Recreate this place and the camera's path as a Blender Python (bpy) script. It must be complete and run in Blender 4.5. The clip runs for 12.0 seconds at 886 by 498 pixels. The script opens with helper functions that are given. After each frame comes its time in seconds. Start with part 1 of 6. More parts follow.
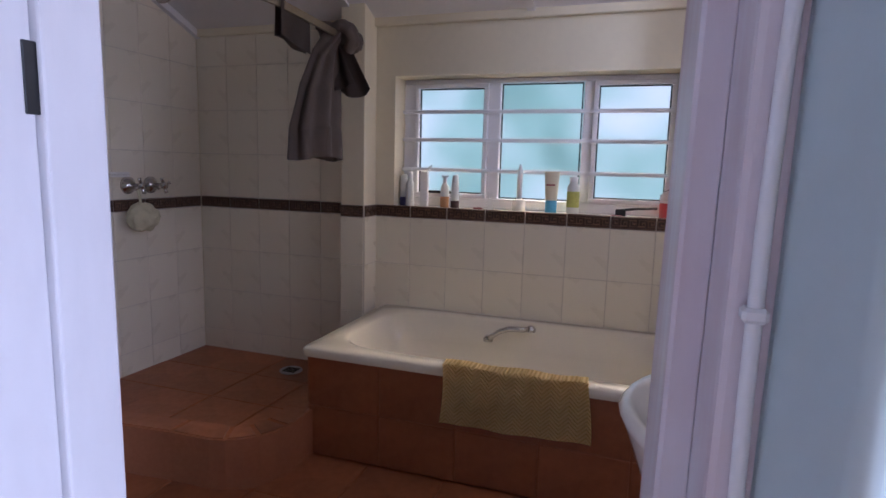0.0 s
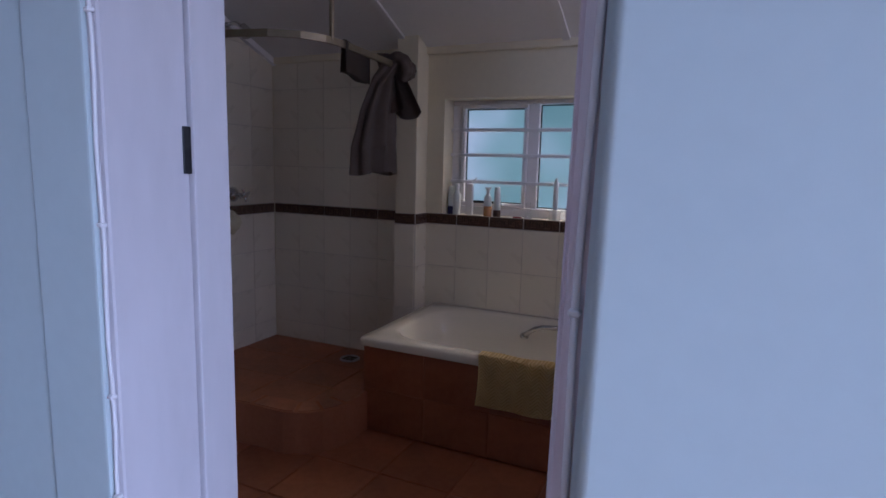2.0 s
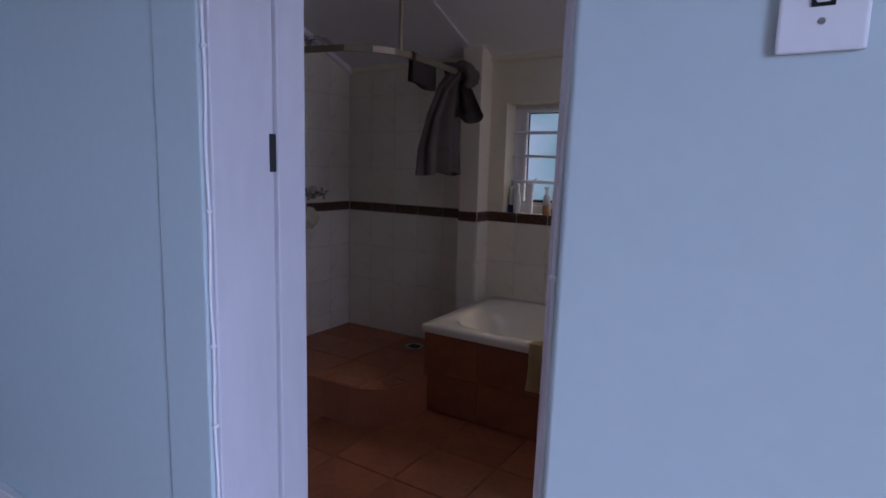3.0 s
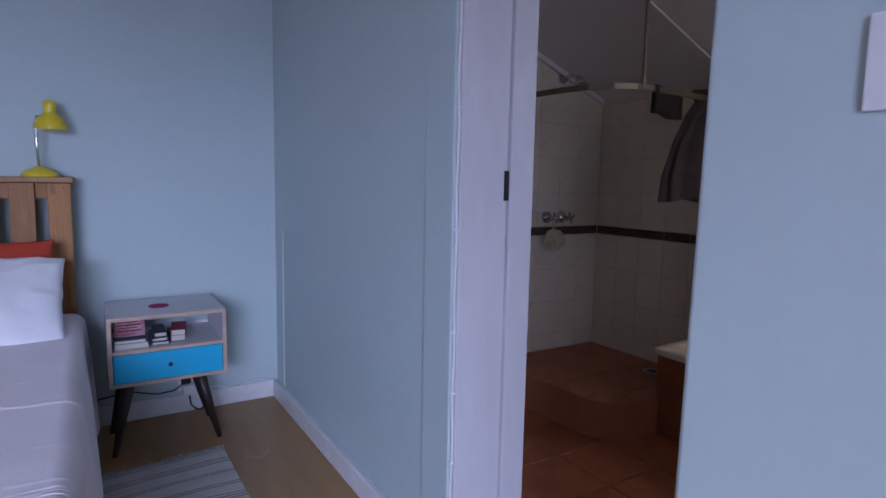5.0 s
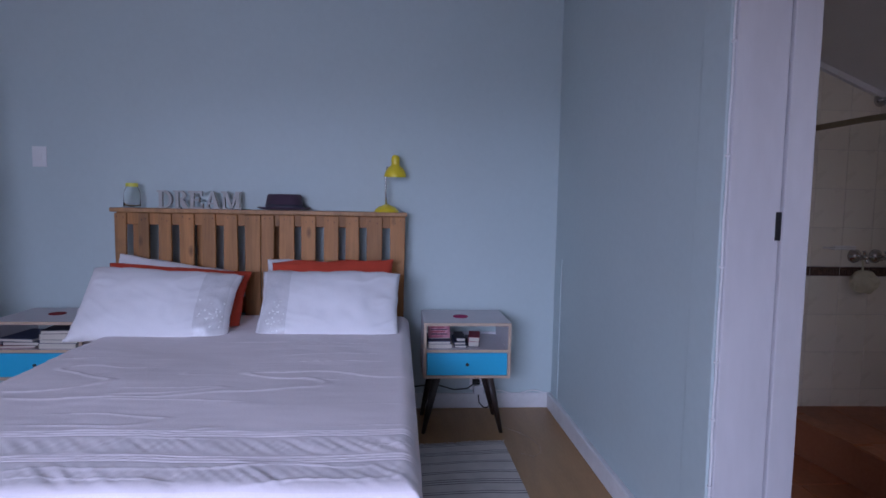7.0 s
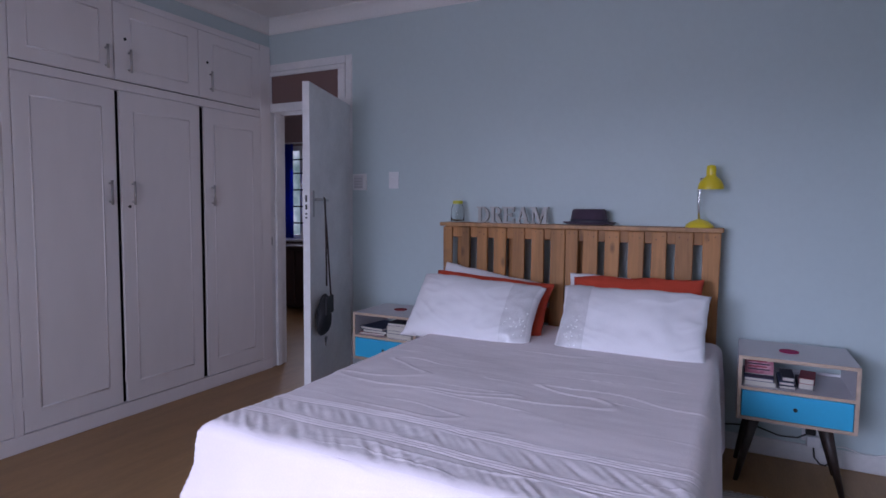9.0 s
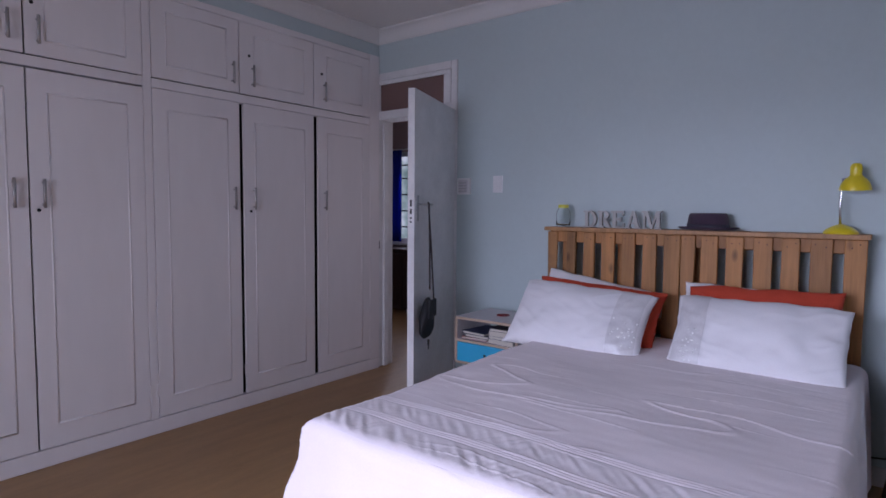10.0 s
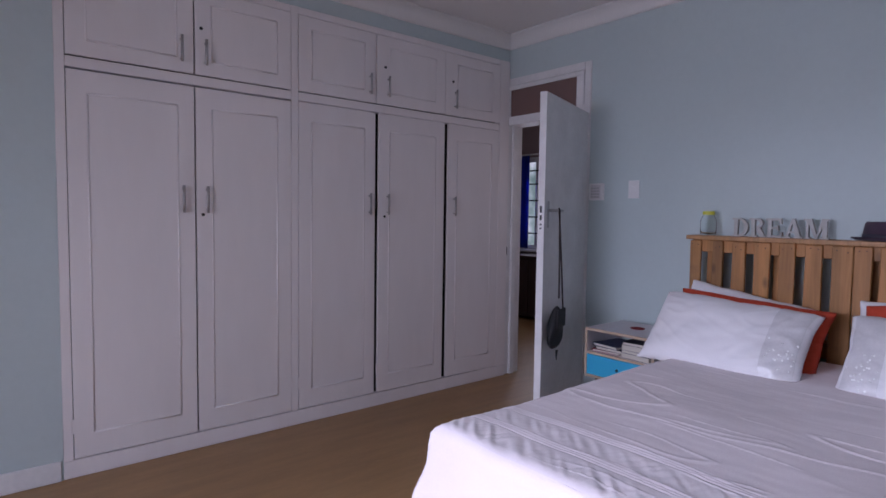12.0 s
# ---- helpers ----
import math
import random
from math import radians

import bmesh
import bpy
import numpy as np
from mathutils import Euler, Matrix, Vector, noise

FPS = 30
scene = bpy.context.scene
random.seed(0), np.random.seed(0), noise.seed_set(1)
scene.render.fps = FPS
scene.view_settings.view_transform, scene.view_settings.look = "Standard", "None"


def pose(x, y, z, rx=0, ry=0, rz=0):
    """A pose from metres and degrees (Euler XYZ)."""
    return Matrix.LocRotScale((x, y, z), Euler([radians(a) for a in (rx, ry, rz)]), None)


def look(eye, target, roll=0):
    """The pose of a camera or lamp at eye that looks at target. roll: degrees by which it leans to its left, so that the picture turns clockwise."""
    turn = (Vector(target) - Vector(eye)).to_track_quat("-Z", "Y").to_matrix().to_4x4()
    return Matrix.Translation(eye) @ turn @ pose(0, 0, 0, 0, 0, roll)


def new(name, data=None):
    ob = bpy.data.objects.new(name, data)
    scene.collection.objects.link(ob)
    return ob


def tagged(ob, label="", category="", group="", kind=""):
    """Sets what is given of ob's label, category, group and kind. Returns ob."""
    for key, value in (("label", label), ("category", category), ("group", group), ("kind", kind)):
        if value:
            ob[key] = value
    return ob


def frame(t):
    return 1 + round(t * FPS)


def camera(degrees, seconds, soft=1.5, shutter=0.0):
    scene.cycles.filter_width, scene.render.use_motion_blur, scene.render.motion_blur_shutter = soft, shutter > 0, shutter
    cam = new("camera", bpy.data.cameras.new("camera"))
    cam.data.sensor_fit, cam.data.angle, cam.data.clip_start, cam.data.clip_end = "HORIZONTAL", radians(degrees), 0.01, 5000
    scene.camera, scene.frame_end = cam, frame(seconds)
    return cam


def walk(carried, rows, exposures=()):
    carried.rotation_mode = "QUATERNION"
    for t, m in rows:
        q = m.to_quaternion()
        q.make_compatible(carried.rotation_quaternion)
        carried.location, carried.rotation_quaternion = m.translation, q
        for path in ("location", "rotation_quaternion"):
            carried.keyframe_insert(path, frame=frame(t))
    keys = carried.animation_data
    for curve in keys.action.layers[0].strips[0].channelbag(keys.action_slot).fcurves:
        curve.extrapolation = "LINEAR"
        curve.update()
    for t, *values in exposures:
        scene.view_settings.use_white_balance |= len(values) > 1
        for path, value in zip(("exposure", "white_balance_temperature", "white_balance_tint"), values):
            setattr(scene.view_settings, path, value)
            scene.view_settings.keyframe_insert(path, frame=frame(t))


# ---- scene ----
cam = camera(75.5, 12.0, 1.6)
PATH = [
    (0, (-0.556, 0.05, 1.121), (-1.19, 1.937, 0.841), 1.5),
    (0.5, (-0.516, -0.015, 1.146), (-1.151, 1.866, 0.866), 1.5),
    (1, (-0.493, -0.07, 1.173), (-1.155, 1.797, 0.889), 1.5),
    (1.5, (-0.462, -0.138, 1.188), (-1.191, 1.702, 0.903), 1.5),
    (2, (-0.38, -0.213, 1.199), (-1.198, 1.589, 0.91), 1.5),
    (2.5, (-0.298, -0.298, 1.197), (-1.221, 1.452, 0.906), 1.6),
    (4.5, (0.003, -0.421, 1.212), (-1.523, 0.846, 0.956), 1.0),
    (5, (0.068, -0.47, 1.22), (-1.621, 0.576, 0.99), 1.1),
    (5.5, (0.152, -0.525, 1.234), (-1.658, 0.299, 1.025), 1.3),
    (6, (0.244, -0.551, 1.247), (-1.657, 0.044, 1.06), 1.2),
    (6.5, (0.325, -0.554, 1.253), (-1.632, -0.173, 1.096), 1.2),
    (7, (0.377, -0.571, 1.257), (-1.612, -0.417, 1.106), 1.1),
    (7.5, (0.4, -0.591, 1.264), (-1.592, -0.674, 1.115), 1.0),
    (9.5, (0.33, -0.454, 1.311), (-1.335, -1.553, 1.171), 0.5),
    (10, (0.307, -0.476, 1.307), (-1.271, -1.696, 1.173), 0.5),
    (10.5, (0.296, -0.489, 1.307), (-1.203, -1.806, 1.176), 0.6),
    (11, (0.295, -0.498, 1.31), (-1.119, -1.906, 1.182), 0.7),
    (11.5, (0.298, -0.516, 1.307), (-1.044, -1.994, 1.184), 0.8),
    (12, (0.294, -0.524, 1.307), (-0.986, -2.056, 1.189), 0.8),
]
EXPOSURES = [(0, 0.47, 5300, 28), (1.0, -0.04, 5100, 28), (1.5, -0.2, 5000, 28), (2.5, -0.6, 4970, 29), (4.5, -0.7, 5110, 29), (5.5, -0.6, 5250, 29), (6.5, -0.66, 5330, 30), (7.5, -0.8, 5380, 30), (9.5, -0.65, 5710, 31), (12, -0.56, 5910, 31)]
walk(cam, [(t, look(eye, target, roll)) for t, eye, target, roll in PATH], EXPOSURES)

# ---- light ----
world = bpy.data.worlds.new("sky")
scene.world = world
world.use_nodes = True
wn = world.node_tree.nodes
sky = wn.new("ShaderNodeTexSky")
sky.sky_type, sky.sun_disc = "NISHITA", False
sky.sun_elevation, sky.sun_rotation = radians(38), radians(200)
wn["Background"].inputs[1].default_value = 0.1
world.node_tree.links.new(sky.outputs[0], wn["Background"].inputs[0])


def area_lamp(name, eye, target, sx, sy, watts, colour):
    d = bpy.data.lights.new(name, "AREA")
    d.shape, d.size, d.size_y, d.energy, d.color = "RECTANGLE", sx, sy, watts, colour
    ob = new(name, d)
    ob.matrix_world = look(eye, target)
    return ob


sun = new("sun", bpy.data.lights.new("sun", "SUN"))
sun.data.energy, sun.data.angle, sun.data.color = 1.0, radians(12), (1, 0.95, 0.88)
sun.matrix_world = look((0, 0, 8), (1.5, 3.9, 4.9))
area_lamp("bedroom_window_light", (2.7, -1.6, 1.6), (-1.5, -0.7, 0.1), 2.4, 1.9, 168, (0.85, 0.91, 0.98))
area_lamp("bedroom_sky_light", (5.5, -2.8, 2.7), (-3.1, 0.2, 0.6), 2.4, 1.8, 540, (0.81, 0.90, 1.0))
area_lamp("bathroom_window_light", (-1.0, 3.45, 2.35), (-1.15, 1.9, 0.4), 1.5, 0.9, 62, (1.0, 0.80, 0.48))
area_lamp("basin_window_light", (0.30, 1.75, 1.75), (-2.0, 1.75, 0.7), 0.9, 0.7, 5.5, (1.0, 0.90, 0.82))
area_lamp("hall_window_light", (-5.75, -5.3, 1.6), (-3.6, -4.4, 0.8), 1.0, 1.1, 14, (0.9, 0.95, 1.0))
# fill lamp added at an unseen opening in the hall's side wall
area_lamp("hall_fill_light", (-4.4, -2.42, 1.6), (-4.4, -4.4, 1.0), 0.9, 1.0, 5, (1, 0.93, 0.85))

# ---- materials ----


def mat(name, colour, rough=0.6, metal=0.0, vary=0.12, scale=3.0, grain=60.0, bump=0.15, stretch=(1, 1, 1), second=None, rand=0.0, coat=0.0, sheen=0.0, spec=0.5):
    m = bpy.data.materials.new(name)
    m.use_nodes = True
    nt = m.node_tree
    n, l = nt.nodes, nt.links
    b = n["Principled BSDF"]
    b.inputs["Roughness"].default_value, b.inputs["Metallic"].default_value = rough, metal
    b.inputs["Coat Weight"].default_value, b.inputs["Sheen Weight"].default_value = coat, sheen
    b.inputs["Specular IOR Level"].default_value = spec
    tc, mp = n.new("ShaderNodeTexCoord"), n.new("ShaderNodeMapping")
    mp.inputs["Scale"].default_value = stretch
    l.new(tc.outputs["Object"], mp.inputs[0])
    big, small = n.new("ShaderNodeTexNoise"), n.new("ShaderNodeTexNoise")
    big.inputs["Scale"].default_value, big.inputs["Detail"].default_value = scale, 4
    small.inputs["Scale"].default_value, small.inputs["Detail"].default_value = grain, 5
    for t in (big, small):
        l.new(mp.outputs[0], t.inputs["Vector"])
    dark = second or tuple(c * (1 - 2 * vary) for c in colour)
    ramp = n.new("ShaderNodeMix")
    ramp.data_type = "RGBA"
    ramp.inputs[6].default_value, ramp.inputs[7].default_value = (*colour, 1), (*dark, 1)
    add = n.new("ShaderNodeMath")
    add.operation = "MULTIPLY_ADD"
    l.new(small.outputs[0], add.inputs[0])
    add.inputs[1].default_value = 0.45
    l.new(big.outputs[0], add.inputs[2])
    rng = n.new("ShaderNodeMapRange")
    rng.inputs[1].default_value, rng.inputs[2].default_value = 0.5, 0.95
    l.new(add.outputs[0], rng.inputs[0])
    l.new(rng.outputs[0], ramp.inputs[0])
    out = ramp.outputs[2]
    if rand:
        oi, hsv, mr = n.new("ShaderNodeObjectInfo"), n.new("ShaderNodeHueSaturation"), n.new("ShaderNodeMapRange")
        mr.inputs[3].default_value, mr.inputs[4].default_value = 1 - rand, 1 + rand
        l.new(oi.outputs["Random"], mr.inputs[0])
        l.new(mr.outputs[0], hsv.inputs["Value"])
        l.new(out, hsv.inputs["Color"])
        out = hsv.outputs[0]
    l.new(out, b.inputs["Base Color"])
    rr = n.new("ShaderNodeMapRange")
    rr.inputs[3].default_value, rr.inputs[4].default_value = max(rough - 0.08, 0.02), min(rough + 0.12, 1)
    l.new(small.outputs[0], rr.inputs[0])
    l.new(rr.outputs[0], b.inputs["Roughness"])
    if bump:
        bp = n.new("ShaderNodeBump")
        bp.inputs["Strength"].default_value, bp.inputs["Distance"].default_value = bump, 0.004
        l.new(add.outputs[0], bp.inputs["Height"])
        l.new(bp.outputs[0], b.inputs["Normal"])
    return m


def glass_mat(name, colour, rough, ior=1.3):
    m = bpy.data.materials.new(name)
    m.use_nodes = True
    b = m.node_tree.nodes["Principled BSDF"]
    b.inputs["Base Color"].default_value = (*colour, 1)
    b.inputs["Roughness"].default_value, b.inputs["Transmission Weight"].default_value, b.inputs["IOR"].default_value = rough, 1, ior
    return m


def glow_mat(name, stops, strength, scale):
    m = bpy.data.materials.new(name)
    m.use_nodes = True
    nt = m.node_tree
    n, l = nt.nodes, nt.links
    n.remove(n["Principled BSDF"])
    tc, no, ramp, em = n.new("ShaderNodeTexCoord"), n.new("ShaderNodeTexNoise"), n.new("ShaderNodeValToRGB"), n.new("ShaderNodeEmission")
    no.inputs["Scale"].default_value, no.inputs["Detail"].default_value, no.inputs["Roughness"].default_value = scale, 6, 0.65
    e = ramp.color_ramp.elements
    e[0].position, e[0].color = stops[0][0], (*stops[0][1], 1)
    e[1].position, e[1].color = stops[-1][0], (*stops[-1][1], 1)
    for p, c in stops[1:-1]:
        e.new(p).color = (*c, 1)
    l.new(tc.outputs["Object"], no.inputs["Vector"])
    l.new(no.outputs[0], ramp.inputs[0])
    l.new(ramp.outputs[0], em.inputs[0])
    em.inputs[1].default_value = strength
    l.new(em.outputs[0], n["Material Output"].inputs[0])
    return m


M_WALL = mat("pale_blue_paint", (0.52, 0.605, 0.615), 0.55, vary=0.03, scale=1.2, grain=35, bump=0.10)
M_CREAM = mat("cream_paint", (0.80, 0.72, 0.54), 0.6, vary=0.04, scale=1.5, grain=30, bump=0.1)
M_WHITE = mat("white_gloss_paint", (0.82, 0.775, 0.78), 0.42, vary=0.04, scale=1.5, grain=14, bump=0.06, stretch=(1, 1, 0.25))
M_TRIM = mat("white_trim_paint", (0.80, 0.79, 0.80), 0.4, vary=0.07, scale=6, grain=40, bump=0.15)
# trim white greyed down for the left jamb and stop, which came out too bright
M_LINING = mat("greyed_lining_paint", (0.62, 0.60, 0.63), 0.42, vary=0.06, scale=5, grain=30, bump=0.2, stretch=(1, 1, 0.3))
M_JAMB = mat("scuffed_jamb_paint", (0.74, 0.72, 0.75), 0.45, vary=0.1, scale=9, grain=26, bump=0.3, stretch=(1, 1, 0.22), second=(0.60, 0.47, 0.50))
M_CEIL = mat("ceiling_paint", (0.80, 0.78, 0.77), 0.8, vary=0.03, scale=1, grain=50, bump=0.1)
M_FLOOR = mat("honey_laminate", (0.36, 0.205, 0.082), 0.38, vary=0.12, scale=2.0, grain=24, bump=0.05, stretch=(1.0, 7.0, 1.0), rand=0.05)
M_TERRA = mat("terracotta_tile", (0.40, 0.135, 0.055), 0.42, vary=0.17, scale=5, grain=30, bump=0.25, rand=0.10)
M_GROUT = mat("tile_grout", (0.70, 0.63, 0.53), 0.9, vary=0.1, bump=0.2)
M_TGROUT = mat("brown_grout", (0.40, 0.145, 0.065), 0.9, vary=0.1, bump=0.2)
M_TILE = mat("white_glazed_tile", (0.81, 0.74, 0.60), 0.27, vary=0.006, scale=2, grain=6, bump=0.008, rand=0.03)
M_DADO = mat("brown_relief_tile", (0.060, 0.024, 0.014), 0.4, vary=0.25, scale=45, grain=110, bump=0.3)
M_DADOLIGHT = mat("tan_relief_glaze", (0.21, 0.115, 0.065), 0.4, vary=0.25, scale=30, grain=90, bump=0.2)
M_CHROME = mat("chrome", (0.62, 0.60, 0.58), 0.18, 1.0, vary=0.05, bump=0.02)
M_STEEL = mat("brushed_steel", (0.52, 0.51, 0.52), 0.35, 1.0, vary=0.08, grain=120, bump=0.05)
M_ENAMEL = mat("cream_enamel", (0.84, 0.77, 0.62), 0.12, vary=0.02, bump=0.01, coat=0.3)
M_CERAMIC = mat("white_ceramic", (0.84, 0.81, 0.76), 0.1, vary=0.02, bump=0.01, coat=0.3)
M_BROWNCLOTH = mat("taupe_cloth", (0.13, 0.10, 0.085), 0.95, vary=0.12, scale=8, grain=160, bump=0.4)
def chevron_mat(name, a, c, pitch, wide):
    """Woven zigzag ribs over the x and z of a hanging cloth."""
    m = mat(name, a, 0.95, vary=0.1, scale=9, grain=140, bump=0)
    n, l = m.node_tree.nodes, m.node_tree.links
    b = n["Principled BSDF"]
    sep = n.new("ShaderNodeSeparateXYZ")
    l.new(n["Texture Coordinate"].outputs["Object"], sep.inputs[0])

    def op(kind, x, y):
        q = n.new("ShaderNodeMath")
        q.operation = kind
        for i, v in enumerate((x, y)):
            if isinstance(v, (int, float)):
                q.inputs[i].default_value = v
            else:
                l.new(v, q.inputs[i])
        return q.outputs[0]
    zig = op("ADD", op("PINGPONG", sep.outputs[0], wide), sep.outputs[2])
    rib = op("ABSOLUTE", op("SINE", op("MULTIPLY", zig, math.pi / pitch), 0.0), 0.0)
    mix = n.new("ShaderNodeMix")
    mix.data_type = "RGBA"
    mix.inputs[6].default_value, mix.inputs[7].default_value = (*c, 1), (*a, 1)
    l.new(rib, mix.inputs[0])
    l.new(mix.outputs[2], b.inputs["Base Color"])
    bp = n.new("ShaderNodeBump")
    bp.inputs["Strength"].default_value, bp.inputs["Distance"].default_value = 0.8, 0.004
    l.new(rib, bp.inputs["Height"])
    l.new(bp.outputs[0], b.inputs["Normal"])
    return m


M_MAT = chevron_mat("mustard_bathmat", (0.95, 0.74, 0.34), (0.74, 0.51, 0.17), 0.014, 0.030)


def pine_mat(name, colour, rough, stain):
    """Sawn pallet pine: long grain, dark knots and grey-brown stains."""
    m = mat(name, colour, rough, vary=0.2, scale=3, grain=18, bump=0.25, stretch=(3, 7, 0.45), rand=0.17)
    n, l = m.node_tree.nodes, m.node_tree.links
    b = n["Principled BSDF"]
    base = b.inputs["Base Color"].links[0].from_socket
    mp, vo, blot = n.new("ShaderNodeMapping"), n.new("ShaderNodeTexVoronoi"), n.new("ShaderNodeTexNoise")
    mp.inputs["Scale"].default_value = (1, 8, 3.6)
    l.new(n["Texture Coordinate"].outputs["Object"], mp.inputs[0])
    l.new(mp.outputs[0], vo.inputs["Vector"])
    vo.inputs["Scale"].default_value, vo.inputs["Randomness"].default_value = 1.0, 1.0
    blot.inputs["Scale"].default_value, blot.inputs["Detail"].default_value = 7.0, 6
    l.new(n["Texture Coordinate"].outputs["Object"], blot.inputs["Vector"])
    last = base
    for sock, lo, hi, col in ((vo.outputs["Distance"], 0.16, 0.06, (0.075, 0.030, 0.012)), (blot.outputs[0], 0.56, 0.72, (0.13, 0.075, 0.045))):
        r, mix = n.new("ShaderNodeMapRange"), n.new("ShaderNodeMix")
        r.inputs[1].default_value, r.inputs[2].default_value = lo, hi
        r.inputs[4].default_value = 0.8 if sock.name == "Distance" else stain
        l.new(sock, r.inputs[0])
        mix.data_type = "RGBA"
        mix.inputs[7].default_value = (*col, 1)
        l.new(r.outputs[0], mix.inputs[0])
        l.new(last, mix.inputs[6])
        last = mix.outputs[2]
    l.new(last, b.inputs["Base Color"])
    return m


M_PINE = pine_mat("pallet_pine", (0.50, 0.225, 0.068), 0.55, 0.22)
M_PINE_OLD = pine_mat("stained_pallet_pine", (0.40, 0.19, 0.065), 0.6, 0.55)
M_LEDGE = pine_mat("planed_pine", (0.56, 0.29, 0.12), 0.5, 0.05)
M_SPREAD = mat("mauve_white_bedspread", (0.86, 0.77, 0.80), 0.85, vary=0.04, scale=2.5, grain=180, bump=0.25, sheen=0.15)
M_SPREADSATIN = mat("mauve_satin_band", (0.84, 0.755, 0.79), 0.42, vary=0.05, scale=5, grain=120, bump=0.15, sheen=0.3)
M_SHEET = mat("white_cotton", (0.79, 0.77, 0.795), 0.85, vary=0.03, scale=5, grain=150, bump=0.2, sheen=0.1)
M_SATIN = mat("silver_satin", (0.70, 0.68, 0.70), 0.36, 0.05, vary=0.08, scale=10, grain=90, bump=0.3)
# near-white base colour stands in for the sequins' glints
M_SEQUIN = mat("sequin", (0.97, 0.97, 0.97), 0.2, 0.0, vary=0.01, bump=0, coat=1.0)
M_RED = mat("orange_red_cotton", (0.56, 0.062, 0.025), 0.85, vary=0.08, scale=6, grain=140, bump=0.25)
M_PLY = mat("plywood_edge", (0.54, 0.40, 0.30), 0.6, vary=0.12, scale=10, grain=60, bump=0.1, stretch=(1, 1, 4))
M_LAMI = mat("grey_white_laminate", (0.66, 0.63, 0.66), 0.4, vary=0.03, bump=0.03)
M_BLUE = mat("turquoise_paint", (0.03, 0.40, 0.67), 0.4, vary=0.04, bump=0.04)
M_DARKLEG = mat("dark_stained_wood", (0.03, 0.018, 0.014), 0.45, vary=0.15, scale=8, grain=40, bump=0.1)
M_MAGENTA = mat("magenta_felt", (0.36, 0.012, 0.10), 0.95, vary=0.08, grain=200, bump=0.4)
M_DARKRED = mat("dark_red_felt", (0.26, 0.015, 0.02), 0.95, vary=0.08, grain=200, bump=0.4)
M_PAPER = mat("book_paper", (0.60, 0.555, 0.49), 0.9, vary=0.08, grain=200, bump=0.3, stretch=(0.5, 0.5, 6))
M_BOOKPINK = mat("pink_book_cover", (0.62, 0.33, 0.38), 0.5, vary=0.2, scale=25, grain=40, second=(0.30, 0.08, 0.12))
M_BOOKDARK = mat("dark_book_cover", (0.035, 0.03, 0.05), 0.5, vary=0.1)
M_BOOKNAVY = mat("navy_book_cover", (0.05, 0.06, 0.13), 0.5, vary=0.1)
M_BOOKRED = mat("red_book_cover", (0.30, 0.04, 0.06), 0.5, vary=0.1)
M_RUG = mat("cream_rug_cotton", (0.59, 0.545, 0.50), 0.95, vary=0.1, scale=12, grain=160, bump=0.7)
M_RUGDARK = mat("charcoal_rug_cotton", (0.20, 0.185, 0.185), 0.95, vary=0.2, scale=18, grain=160, bump=0.7)
M_BLACK = mat("black_metal", (0.012, 0.012, 0.014), 0.45, 0.2, vary=0.1)
M_BAG = mat("black_bag_fabric", (0.014, 0.014, 0.018), 0.6, vary=0.15, scale=12, bump=0.3)
M_STRAP = mat("dark_brown_strap", (0.035, 0.022, 0.022), 0.6, vary=0.15)
M_HAT = mat("plum_felt", (0.055, 0.032, 0.055), 0.95, vary=0.1, grain=200, bump=0.3, sheen=0.2)
M_YELLOW = mat("yellow_enamel", (0.80, 0.62, 0.012), 0.3, vary=0.03, bump=0.02, coat=0.3)
M_YPLASTIC = mat("yellow_plastic", (0.62, 0.60, 0.05), 0.4, vary=0.03)
M_GLASS = glass_mat("clear_glass", (0.97, 0.985, 0.98), 0.02, 1.12)
M_FROST = glass_mat("frosted_glass", (0.95, 0.98, 0.97), 0.32)
M_TRANSOM = mat("brown_transom_glass", (0.19, 0.115, 0.105), 0.2, vary=0.03, scale=1, grain=4, bump=0)
M_LETTER = mat("white_letter_paint", (0.49, 0.48, 0.465), 0.6, vary=0.1, scale=20, bump=0.1)
M_PLASTIC = mat("white_plastic", (0.78, 0.77, 0.78), 0.4, vary=0.02, bump=0.02)
M_CLEARPLASTIC = mat("milky_plastic", (0.75, 0.76, 0.74), 0.3, vary=0.03, bump=0.02)
M_CORD = mat("black_cord", (0.012, 0.012, 0.012), 0.5, bump=0)
M_PVC = mat("white_window_frame", (0.82, 0.80, 0.82), 0.35, vary=0.03, bump=0.03)
M_CURTAIN = mat("royal_blue_curtain", (0.012, 0.035, 0.40), 0.85, vary=0.15, scale=6, grain=120, bump=0.3)
M_HALLWALL = mat("mauve_hall_paint", (0.36, 0.26, 0.26), 0.7, vary=0.05, scale=1.5, grain=40)
M_HALLDARK = mat("dark_wood_cabinet", (0.05, 0.022, 0.018), 0.45, vary=0.15, scale=4, grain=20, stretch=(4, 4, 0.6))
M_AMBER = mat("amber_lotion", (0.55, 0.28, 0.12), 0.2, vary=0.05)
M_BROWNCAP = mat("dark_brown_plastic", (0.06, 0.025, 0.02), 0.4)
M_NAVYCAP = mat("navy_cap", (0.03, 0.03, 0.14), 0.4)
M_SKYBLUE = mat("sky_blue_plastic", (0.10, 0.42, 0.72), 0.35)
M_LIME = mat("lime_label", (0.60, 0.62, 0.16), 0.5, vary=0.15, scale=30)
M_PINKRED = mat("red_jar_plastic", (0.50, 0.05, 0.06), 0.35)
